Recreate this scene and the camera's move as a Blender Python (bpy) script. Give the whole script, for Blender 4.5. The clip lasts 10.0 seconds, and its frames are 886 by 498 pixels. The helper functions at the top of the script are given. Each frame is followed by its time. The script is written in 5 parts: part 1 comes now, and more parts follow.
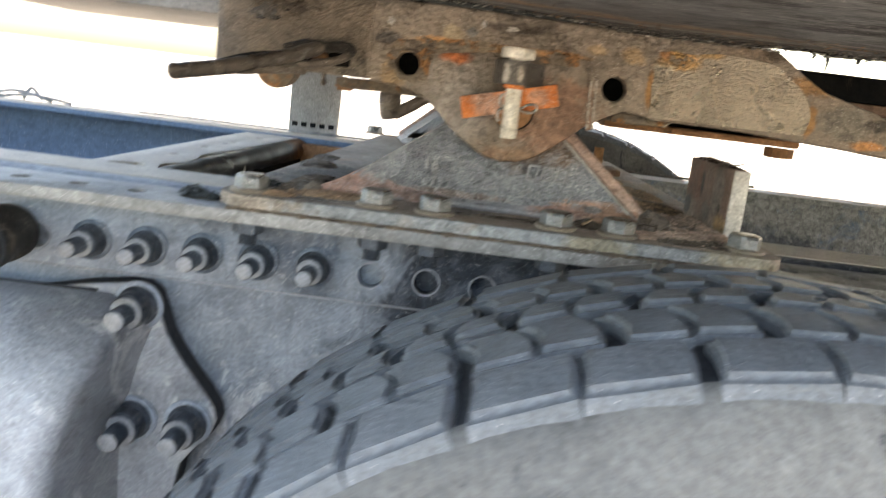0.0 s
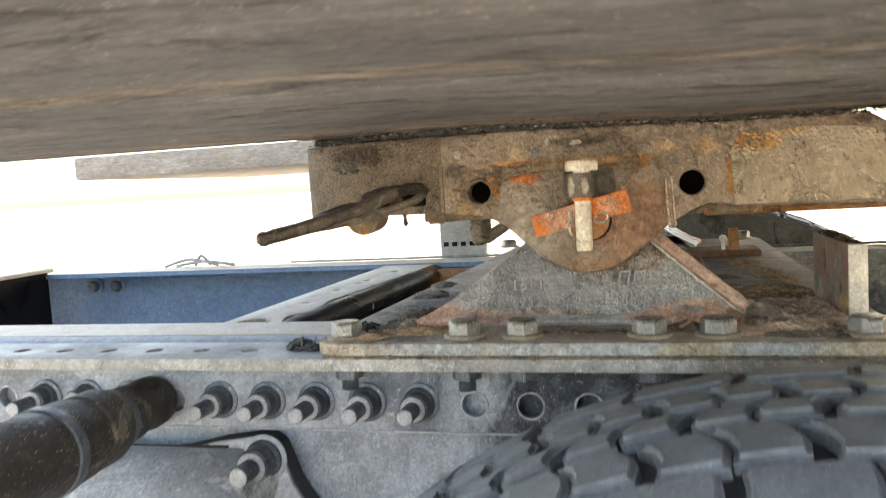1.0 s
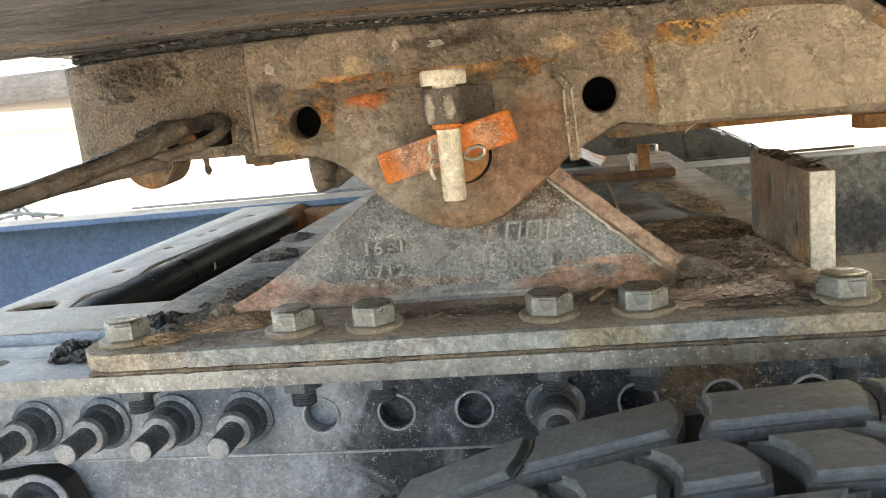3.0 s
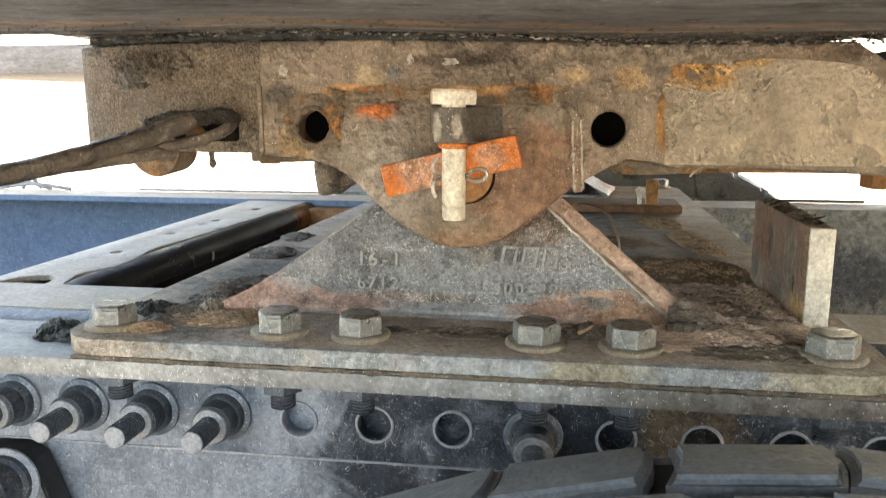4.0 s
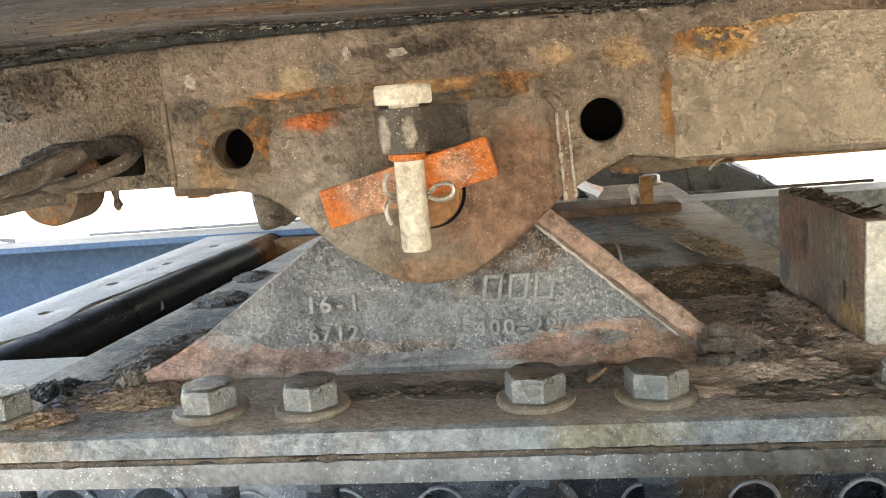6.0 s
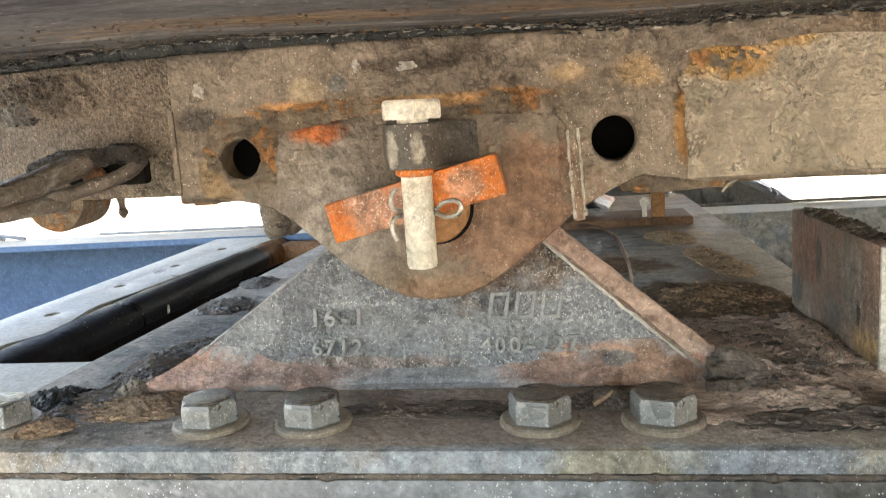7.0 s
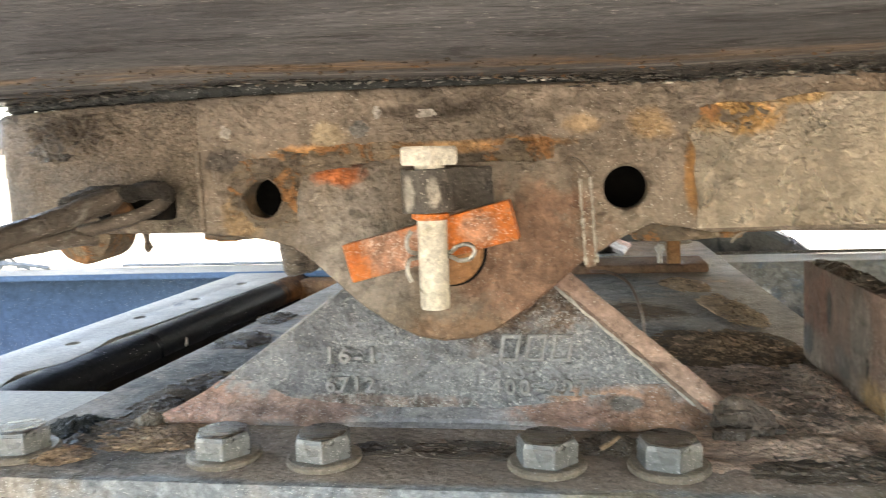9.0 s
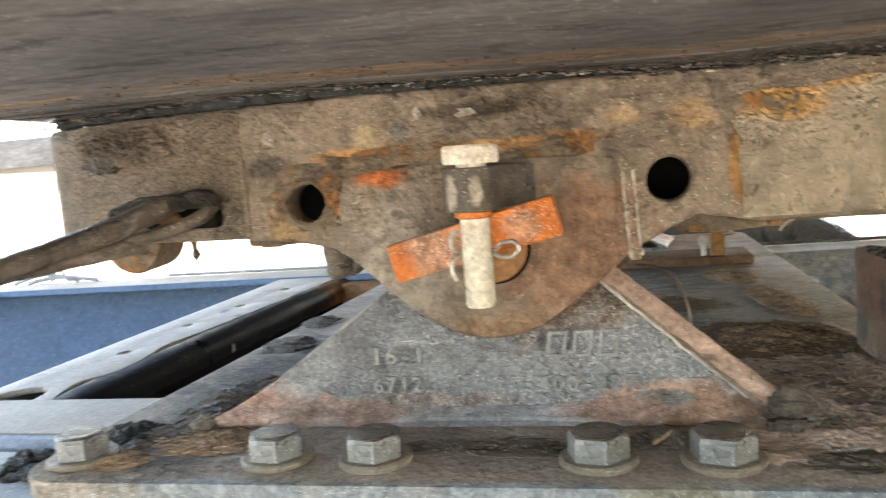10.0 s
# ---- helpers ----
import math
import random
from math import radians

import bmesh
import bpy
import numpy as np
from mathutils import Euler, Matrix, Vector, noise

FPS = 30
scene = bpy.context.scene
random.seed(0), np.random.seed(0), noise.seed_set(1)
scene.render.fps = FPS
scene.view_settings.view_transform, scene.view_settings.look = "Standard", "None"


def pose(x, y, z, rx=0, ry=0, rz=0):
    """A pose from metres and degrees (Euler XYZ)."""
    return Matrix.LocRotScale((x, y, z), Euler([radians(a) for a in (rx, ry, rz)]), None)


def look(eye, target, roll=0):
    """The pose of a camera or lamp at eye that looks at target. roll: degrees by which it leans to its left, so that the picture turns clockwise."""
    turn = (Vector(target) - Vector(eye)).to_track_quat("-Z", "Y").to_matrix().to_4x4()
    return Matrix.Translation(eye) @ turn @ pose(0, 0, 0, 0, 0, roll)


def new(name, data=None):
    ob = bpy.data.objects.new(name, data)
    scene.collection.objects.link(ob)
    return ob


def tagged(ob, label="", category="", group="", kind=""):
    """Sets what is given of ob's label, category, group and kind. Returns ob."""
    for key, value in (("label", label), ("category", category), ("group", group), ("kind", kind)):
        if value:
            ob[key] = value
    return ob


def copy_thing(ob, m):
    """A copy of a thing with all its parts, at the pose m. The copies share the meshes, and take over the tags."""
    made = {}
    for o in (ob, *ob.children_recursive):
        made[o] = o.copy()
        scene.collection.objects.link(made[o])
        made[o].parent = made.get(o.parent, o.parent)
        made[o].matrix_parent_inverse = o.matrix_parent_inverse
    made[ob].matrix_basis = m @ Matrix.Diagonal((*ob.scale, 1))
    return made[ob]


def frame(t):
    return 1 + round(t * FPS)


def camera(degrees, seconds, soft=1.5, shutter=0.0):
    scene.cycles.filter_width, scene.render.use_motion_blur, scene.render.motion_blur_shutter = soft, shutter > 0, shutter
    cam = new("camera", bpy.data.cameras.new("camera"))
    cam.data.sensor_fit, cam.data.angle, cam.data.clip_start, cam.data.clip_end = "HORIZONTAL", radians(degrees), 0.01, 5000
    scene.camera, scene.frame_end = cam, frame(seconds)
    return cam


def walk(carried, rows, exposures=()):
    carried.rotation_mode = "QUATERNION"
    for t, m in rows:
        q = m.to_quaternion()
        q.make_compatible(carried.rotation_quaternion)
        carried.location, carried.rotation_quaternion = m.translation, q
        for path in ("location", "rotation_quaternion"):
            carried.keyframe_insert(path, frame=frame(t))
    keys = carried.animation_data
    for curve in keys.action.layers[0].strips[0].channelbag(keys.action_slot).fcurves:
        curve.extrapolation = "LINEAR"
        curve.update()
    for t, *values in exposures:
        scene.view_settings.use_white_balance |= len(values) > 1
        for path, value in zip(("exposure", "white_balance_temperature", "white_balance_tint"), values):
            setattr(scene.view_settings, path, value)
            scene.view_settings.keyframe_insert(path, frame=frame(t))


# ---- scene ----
cam = camera(59.0, 10.0, soft=0.95, shutter=0.5)
PATH = [
    (0, (0.028, 0.079, 1.169), (-0.002, 2.037, 0.759), 6.9),
    (0.3, (0.087, 0.107, 1.18), (0.0, 2.074, 0.832), 4.8),
    (0.5, (0.086, 0.093, 1.192), (0.006, 2.067, 0.882), 2.2),
    (0.6, (0.102, 0.08, 1.188), (-0.041, 2.058, 0.931), 0.5),
    (0.8, (0.102, 0.082, 1.180), (-0.211, 2.049, 0.980), -0.9),
    (1, (0.127, 0.096, 1.198), (-0.389, 2.021, 1.027), -3.4),
    (1.3, (0.091, 0.153, 1.215), (-0.411, 2.066, 0.919), -3.7),
    (1.5, (0.066, 0.178, 1.204), (-0.362, 2.113, 0.929), -4.5),
    (1.8, (0.038, 0.245, 1.185), (-0.226, 2.212, 0.941), -1.7),
    (2, (0.029, 0.275, 1.196), (-0.241, 2.227, 0.853), -3.5),
    (2.3, (0.059, 0.303, 1.206), (-0.227, 2.244, 0.821), -5.2),
    (2.5, (0.097, 0.322, 1.208), (-0.188, 2.255, 0.781), -6.3),
    (2.7, (0.119, 0.328, 1.197), (-0.174, 2.264, 0.787), -6.9),
    (3.8, (0.14, 0.337, 1.202), (-0.169, 2.273, 0.807), -0.6),
    (4, (0.139, 0.335, 1.203), (-0.169, 2.276, 0.83), -0.1),
    (4.5, (0.142, 0.327, 1.209), (-0.233, 2.277, 0.973), -2.1),
    (4.7, (0.150, 0.321, 1.208), (-0.256, 2.268, 0.996), -3.2),
    (5, (0.142, 0.353, 1.201), (-0.231, 2.302, 0.954), -4.7),
    (5.2, (0.138, 0.379, 1.207), (-0.235, 2.326, 0.943), -5.5),
    (5.5, (0.15, 0.436, 1.204), (-0.178, 2.384, 0.895), -6.0),
    (5.7, (0.136, 0.445, 1.194), (-0.14, 2.398, 0.863), -5.4),
    (6.8, (0.135, 0.454, 1.2), (-0.172, 2.399, 0.848), -3.9),
    (7, (0.137, 0.455, 1.201), (-0.166, 2.403, 0.867), -3.9),
    (7.5, (0.137, 0.451, 1.203), (-0.178, 2.406, 0.919), -3.9),
    (8, (0.14, 0.45, 1.203), (-0.166, 2.409, 0.941), -3.4),
    (8.5, (0.143, 0.448, 1.204), (-0.145, 2.411, 0.957), -3.1),
    (9, (0.141, 0.445, 1.204), (-0.204, 2.402, 0.972), -2.5),
    (9.2, (0.128, 0.432, 1.206), (-0.300, 2.374, 0.991), -2.2),
    (9.5, (0.125, 0.442, 1.206), (-0.405, 2.359, 0.998), -3.1),
    (9.7, (0.133, 0.438, 1.214), (-0.406, 2.341, 0.964), -4.1),
    (10, (0.138, 0.443, 1.203), (-0.301, 2.381, 0.98), -4.7),
]
walk(cam, [(t, look(eye, target, roll)) for t, eye, target, roll in PATH],
     [(0.0, 3.36, 8000, 10), (0.5, 3.58, 8300, 10), (1.0, 3.60, 8900, 10), (2.5, 3.66, 9000, 10), (4.0, 3.86, 8700, 10), (5.0, 3.90, 8600, 10), (7.5, 4.00, 7900, 10), (9.0, 4.00, 8000, 10), (10.0, 3.92, 8100, 10)])

# ---- world and sun ----
world = bpy.data.worlds.new("sky")
scene.world = world
world.use_nodes = True
wt = world.node_tree
sky = wt.nodes.new("ShaderNodeTexSky")
sky.sky_type, sky.sun_disc = "NISHITA", False
SUN_EL, SUN_AZ = radians(50), radians(80)
sky.sun_elevation, sky.sun_rotation = SUN_EL, SUN_AZ
sky.air_density, sky.dust_density = 1.0, 3.0
wt.nodes["Background"].inputs["Strength"].default_value = 0.15
wt.links.new(sky.outputs[0], wt.nodes["Background"].inputs["Color"])
sun_data = bpy.data.lights.new("sun", "SUN")
sun_data.energy, sun_data.angle, sun_data.color = 3.2, radians(0.6), (1.0, 0.95, 0.88)
sun = new("sun", sun_data)
sun.matrix_world = look((math.sin(SUN_AZ) * math.cos(SUN_EL) * 20, math.cos(SUN_AZ) * math.cos(SUN_EL) * 20, 1 + math.sin(SUN_EL) * 20), (0, 1, 1))

# ---- materials ----


def material(name, a, b, stain=None, stain_at=0.55, specks=None, speck_at=0.66, scale=18.0, grain=260.0, rough=0.7, metal=0.0,
             bump=0.25, stretch=(1, 1, 1), stain_scale=9.0, band=None, rand=0.0, mottle=0.35, zone=None, pitting=0.15, spec=0.28, island=0.0, scab=0.4, crisp=0.38,
             patches=(), grit=None, worms=None, streak=0.0, hammer=(0.75, 170.0)):
    """Two mixed tones, blotchy stains, fine dust specks and a two-scale relief. band: (axis, from, to, colour), a
    ragged change of colour along one axis;
    zone: (axis, middle, half width, colour) or a list of them, a patchy stain round a level; island: how much loose
    pieces differ; patches: stains, painted shade or painted highlights with torn edges, each (middle, radii, colour);
    grit: (colour, scale, level), clustered peppering of dust; worms: (colour, scale), thin curled scratches; streak:
    how strong the runs down the face are."""
    m = bpy.data.materials.new(name)
    m.use_nodes = True
    nt = m.node_tree
    n, l = nt.nodes, nt.links
    bsdf = n["Principled BSDF"]
    co = n.new("ShaderNodeTexCoord")
    mp = n.new("ShaderNodeMapping")
    mp.inputs["Scale"].default_value = stretch
    l.new(co.outputs["Object"], mp.inputs["Vector"])

    def tex(sc, detail=6.0, ro=0.6, dist=0.0):
        t = n.new("ShaderNodeTexNoise")
        t.inputs["Scale"].default_value, t.inputs["Detail"].default_value = sc, detail
        t.inputs["Roughness"].default_value, t.inputs["Distortion"].default_value = ro, dist
        l.new(mp.outputs["Vector"], t.inputs["Vector"])
        return t.outputs["Fac"]

    def ramp(src, lo, hi):
        r = n.new("ShaderNodeMapRange")
        r.inputs["From Min"].default_value, r.inputs["From Max"].default_value = lo, hi
        l.new(src, r.inputs["Value"])
        return r.outputs["Result"]

    def mix(fac, x, y, kind="MIX"):
        q = n.new("ShaderNodeMix")
        q.data_type, q.blend_type = "RGBA", kind
        l.new(fac, q.inputs[0]) if not isinstance(fac, float) else setattr(q.inputs[0], "default_value", fac)
        for src, sock in ((x, q.inputs[6]), (y, q.inputs[7])):
            if isinstance(src, tuple):
                sock.default_value = (*src, 1)
            else:
                l.new(src, sock)
        return q.outputs[2]

    def math_node(op, x, y):
        q = n.new("ShaderNodeMath")
        q.operation = op
        for i, v in enumerate((x, y)):
            if isinstance(v, (int, float)):
                q.inputs[i].default_value = v
            else:
                l.new(v, q.inputs[i])
        return q.outputs[0]

    big = tex(scale, 12.0, 0.60, 0.5)
    col = mix(ramp(big, 0.36, 0.64), a, b)
    fine = tex(grain, 8.0, 0.75)
    flake = None
    if stain:
        flake = ramp(tex(stain_scale, 14.0, 0.74, 0.9), stain_at - 0.015, stain_at + 0.035)
        col = mix(flake, col, stain)
    patchy = ramp(tex(70.0, 10.0, 0.72, 0.6), 0.36, 0.62)

    def worn(colour):
        return mix(patchy, tuple(c * 0.50 for c in colour), tuple(min(1.0, c * 1.15) for c in colour))

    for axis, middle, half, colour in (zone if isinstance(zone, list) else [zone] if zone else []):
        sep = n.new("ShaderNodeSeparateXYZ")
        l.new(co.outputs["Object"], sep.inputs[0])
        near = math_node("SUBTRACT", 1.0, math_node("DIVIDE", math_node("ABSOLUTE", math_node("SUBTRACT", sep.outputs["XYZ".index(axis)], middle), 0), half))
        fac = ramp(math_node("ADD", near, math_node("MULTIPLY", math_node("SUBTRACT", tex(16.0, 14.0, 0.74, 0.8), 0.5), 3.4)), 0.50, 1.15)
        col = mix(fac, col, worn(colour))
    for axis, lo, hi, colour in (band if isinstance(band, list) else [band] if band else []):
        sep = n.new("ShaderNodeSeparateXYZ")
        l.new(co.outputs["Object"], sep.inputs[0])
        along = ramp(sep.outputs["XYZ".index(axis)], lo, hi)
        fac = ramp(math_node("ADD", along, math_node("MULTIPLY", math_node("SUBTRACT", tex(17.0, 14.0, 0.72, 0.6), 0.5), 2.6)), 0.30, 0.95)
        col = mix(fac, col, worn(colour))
    ragged = math_node("ADD", tex(26.0, 12.0, 0.68, 0.7), math_node("MULTIPLY", tex(150.0, 6.0, 0.7, 0.3), 0.35))
    for middle, radii, colour in patches:
        off, div = n.new("ShaderNodeVectorMath"), n.new("ShaderNodeVectorMath")
        off.operation, div.operation = "SUBTRACT", "DIVIDE"
        off.inputs[1].default_value, div.inputs[1].default_value = middle, radii
        l.new(co.outputs["Object"], off.inputs[0])
        l.new(off.outputs[0], div.inputs[0])
        far = n.new("ShaderNodeVectorMath")
        far.operation = "LENGTH"
        l.new(div.outputs[0], far.inputs[0])
        edge_ = math_node("SUBTRACT", math_node("ADD", 0.92, math_node("MULTIPLY", math_node("SUBTRACT", ragged, 0.675), 2.3)), far.outputs["Value"])
        col = mix(ramp(edge_, -0.10, 0.34), col, worn(colour))
    if streak:
        run = n.new("ShaderNodeMapping")
        run.inputs["Scale"].default_value = (1.0, 1.0, 0.10)
        l.new(co.outputs["Object"], run.inputs["Vector"])
        t = n.new("ShaderNodeTexNoise")
        t.inputs["Scale"].default_value, t.inputs["Detail"].default_value, t.inputs["Roughness"].default_value = 75.0, 9.0, 0.72
        l.new(run.outputs["Vector"], t.inputs["Vector"])
        col = mix(streak, col, mix(ramp(t.outputs["Fac"], 0.36, 0.64), (0.45, 0.44, 0.43), (1.5, 1.5, 1.5)), "MULTIPLY")
    # blotches, pits, scrapes and grain in brightness
    mid = tex(scale * 5.0, 10.0, 0.75, 0.3)
    col = mix(mottle, col, mix(ramp(mid, 0.36, 0.64), (0.50, 0.50, 0.50), (1.48, 1.48, 1.48)), "MULTIPLY")
    # torn scabs, darker than the rest, and pale scrapes, each in clusters
    torn = ramp(tex(max(75.0, scale * 7.0), 15.0, 0.76, 0.1), 0.52, 0.55)
    torn = math_node("MULTIPLY", torn, ramp(tex(max(12.0, scale * 1.1), 6.0, 0.65, 0.3), 0.50, 0.60))
    col = mix(math_node("MULTIPLY", torn, scab), col, (0.44, 0.42, 0.40), "MULTIPLY")
    pale = ramp(tex(max(95.0, scale * 9.0), 12.0, 0.78, 0.1), 0.565, 0.60)
    pale = math_node("MULTIPLY", pale, ramp(tex(max(10.0, scale * 0.9), 6.0, 0.65, 0.3), 0.50, 0.62))
    col = mix(math_node("MULTIPLY", pale, scab), col, (1.75, 1.72, 1.66), "MULTIPLY")
    pits = ramp(tex(grain * 0.9, 5.0, 0.65, 0.2), 0.40, 0.32)
    col = mix(math_node("MULTIPLY", pits, pitting), col, (0.30, 0.29, 0.28), "MULTIPLY")
    col = mix(crisp, col, mix(ramp(fine, 0.38, 0.62), (0.45, 0.45, 0.45), (1.6, 1.6, 1.6)), "MULTIPLY")
    if specks:
        vor = n.new("ShaderNodeTexVoronoi")
        vor.inputs["Scale"].default_value = grain * 2.9
        l.new(mp.outputs["Vector"], vor.inputs["Vector"])
        cell = n.new("ShaderNodeSeparateColor")
        l.new(vor.outputs["Color"], cell.inputs[0])
        size = math_node("MULTIPLY", math_node("POWER", cell.outputs[1], 2.0), 0.40)
        dot = ramp(math_node("SUBTRACT", size, vor.outputs["Distance"]), 0.0, 0.08)
        often = 0.35 + (speck_at - 0.62) * 5.0
        here = ramp(math_node("ADD", cell.outputs[0], math_node("MULTIPLY", math_node("SUBTRACT", big, 0.5), 2.6)), often, often + 0.05)
        col = mix(math_node("MULTIPLY", math_node("MULTIPLY", dot, here), 0.9), col, specks)
    if worms:
        thin = math_node("SUBTRACT", 1.0, math_node("DIVIDE", math_node("ABSOLUTE", math_node("SUBTRACT", tex(worms[1], 2.0, 0.5, 0.4), 0.5), 0), 0.014))
        some = math_node("MULTIPLY", ramp(tex(worms[1] * 0.55, 3.0, 0.6, 0.2), 0.535, 0.60), ramp(thin, 0.0, 0.6))
        col = mix(math_node("MULTIPLY", some, 0.75), col, worms[0])
    gritty = None
    if grit:
        gritty = ramp(tex(grit[1], 3.0, 0.62, 0.2), grit[2], grit[2] + 0.05)
        gritty = math_node("MULTIPLY", gritty, ramp(tex(grit[1] * 0.07, 7.0, 0.7, 0.4), 0.38, 0.60))
        col = mix(math_node("MULTIPLY", gritty, 0.62), col, grit[0])
    if island:
        piece = n.new("ShaderNodeNewGeometry")
        col = mix(island, col, mix(piece.outputs["Random Per Island"], (0.35, 0.35, 0.35), (1.6, 1.55, 1.5)), "MULTIPLY")
    if rand:
        info = n.new("ShaderNodeObjectInfo")
        col = mix(rand, col, mix(info.outputs["Random"], (0.5, 0.5, 0.5), (1.5, 1.5, 1.5)), "MULTIPLY")
    l.new(col, bsdf.inputs["Base Color"])
    rr = n.new("ShaderNodeMapRange")
    rr.inputs["To Min"].default_value, rr.inputs["To Max"].default_value = max(0.14, rough - 0.24), min(1.0, rough + 0.20)
    rr.inputs["From Min"].default_value, rr.inputs["From Max"].default_value = 0.34, 0.66
    l.new(big, rr.inputs["Value"])
    l.new(rr.outputs["Result"], bsdf.inputs["Roughness"])
    bsdf.inputs["Metallic"].default_value, bsdf.inputs["Specular IOR Level"].default_value = metal, spec
    if bump:
        hide = tex(hammer[1], 2.0, 0.5, 0.3)
        height = math_node("ADD", math_node("MULTIPLY", fine, 0.28), math_node("ADD", math_node("MULTIPLY", hide, hammer[0]), math_node("MULTIPLY", mid, 0.6)))
        height = math_node("SUBTRACT", height, math_node("MULTIPLY", pits, 0.25 * pitting))
        height = math_node("SUBTRACT", height, math_node("MULTIPLY", torn, 0.22))
        if gritty:
            height = math_node("ADD", height, math_node("MULTIPLY", gritty, 0.25))
        if flake:
            height = math_node("ADD", height, math_node("MULTIPLY", flake, 0.18))
        bp = n.new("ShaderNodeBump")
        bp.inputs["Strength"].default_value, bp.inputs["Distance"].default_value = bump, 0.0040
        l.new(height, bp.inputs["Height"])
        l.new(bp.outputs["Normal"], bsdf.inputs["Normal"])
    return m


# The band turns the paint darker navy towards +x.
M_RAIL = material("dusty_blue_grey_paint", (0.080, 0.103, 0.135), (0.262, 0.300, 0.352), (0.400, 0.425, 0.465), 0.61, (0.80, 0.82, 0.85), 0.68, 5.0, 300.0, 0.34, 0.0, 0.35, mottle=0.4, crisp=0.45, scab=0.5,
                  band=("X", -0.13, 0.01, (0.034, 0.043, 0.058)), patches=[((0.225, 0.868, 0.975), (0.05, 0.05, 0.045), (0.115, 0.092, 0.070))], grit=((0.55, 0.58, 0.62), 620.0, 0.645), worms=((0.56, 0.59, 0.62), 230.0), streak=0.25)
# The wide dark patch low on the web paints the rail's shadow gradient.
M_FAR = material("blue_frame_paint", (0.086, 0.140, 0.222), (0.116, 0.178, 0.268), (0.171, 0.235, 0.323), 0.64, (0.5, 0.55, 0.6), 0.70, 3.0, 120.0, 0.5, 0.0, 0.1, band=("X", -0.1, 0.30, (0.285, 0.270, 0.245)), patches=[((0.60, 1.738, 0.900), (0.28, 0.10, 0.065), (0.105, 0.110, 0.115)), ((0.400, 1.738, 0.978), (0.016, 0.05, 0.008), (0.62, 0.60, 0.56)), ((0.425, 1.738, 0.966), (0.010, 0.05, 0.014), (0.66, 0.64, 0.60)), ((0.375, 1.738, 0.990), (0.012, 0.05, 0.006), (0.60, 0.58, 0.54))], mottle=0.12, scab=0.3, crisp=0.35)
M_TOP = material("dusty_pale_flange", (0.430, 0.390, 0.332), (0.530, 0.475, 0.405), (0.209, 0.194, 0.178), 0.64, None, 0.7, 9.0, 300.0, 0.75, 0.0, 0.15, mottle=0.2, scab=0.3, crisp=0.35)
M_ANGLE = material("dusty_mounting_angle", (0.178, 0.182, 0.186), (0.286, 0.288, 0.288), (0.134, 0.135, 0.135), 0.58, (0.7, 0.7, 0.68), 0.69, 10.0, 260.0, 0.6, 0.1, 0.25, band=("X", 0.06, 0.26, (0.150, 0.140, 0.125)), mottle=0.45, scab=0.5)
M_BASE = material("rusty_base_plate", (0.255, 0.212, 0.182), (0.410, 0.345, 0.295), (0.44, 0.310, 0.225), 0.62, (0.85, 0.82, 0.77), 0.69, 11.0, 330.0, 0.85, 0.0, 0.8,
                  patches=[((0.16, 0.797, 1.040), (0.035, 0.008, 0.02), (0.33, 0.30, 0.235)), ((0.30, 0.800, 1.040), (0.05, 0.012, 0.02), (0.42, 0.37, 0.29)), ((-0.17, 0.800, 1.040), (0.05, 0.015, 0.02), (0.33, 0.29, 0.25)), ((-0.13, 0.99, 1.046), (0.075, 0.16, 0.05), (0.140, 0.132, 0.124)), ((-0.14, 0.835, 1.046), (0.09, 0.030, 0.02), (0.205, 0.176, 0.150)), ((-0.140, 0.888, 1.046), (0.034, 0.026, 0.03), (0.085, 0.074, 0.064)), ((0.17, 1.10, 1.046), (0.10, 0.10, 0.05), (0.29, 0.275, 0.26)), ((0.14, 1.36, 1.046), (0.14, 0.09, 0.05), (0.27, 0.26, 0.25)), ((0.19, 1.22, 1.046), (0.06, 0.05, 0.05), (0.17, 0.105, 0.065))],
                  band=("Y", 0.808, 0.799, (0.30, 0.32, 0.335)), spec=0.12, grit=((0.70, 0.68, 0.64), 560.0, 0.64), mottle=0.45)
M_OIL = material("oily_film", (0.083, 0.065, 0.051), (0.162, 0.130, 0.101), (0.187, 0.151, 0.115), 0.62, (0.7, 0.66, 0.6), 0.67, 40.0, 400.0, 0.35, 0.0, 0.7, mottle=0.5, stretch=(0.6, 1.4, 1.0), worms=((0.020, 0.017, 0.014), 110.0))
M_SCAB = material("patchy_rust_skin", (0.135, 0.108, 0.083), (0.235, 0.180, 0.122), (0.34, 0.165, 0.068), 0.53, (0.62, 0.52, 0.4), 0.69, 26.0, 330.0, 0.5, 0.1, 1.0, stain_scale=42.0, mottle=0.5, scab=0.9)
M_CAST = material("cast_pedestal_iron", (0.200, 0.210, 0.230), (0.325, 0.338, 0.360), (0.18, 0.175, 0.175), 0.60, (0.95, 0.94, 0.92), 0.64, 14.0, 300.0, 0.36, 0.35, 1.0, mottle=0.45, hammer=(0.9, 300.0), crisp=0.55,
                  patches=[((0.105, 0.90, 1.125), (0.060, 0.05, 0.034), (0.235, 0.175, 0.140)), ((-0.100, 0.895, 1.060), (0.040, 0.05, 0.020), (0.55, 0.36, 0.30)), ((0.165, 0.895, 1.060), (0.055, 0.05, 0.0085), (0.56, 0.36, 0.27)), ((0.02, 0.895, 1.0575), (0.07, 0.05, 0.005), (0.36, 0.29, 0.265))],
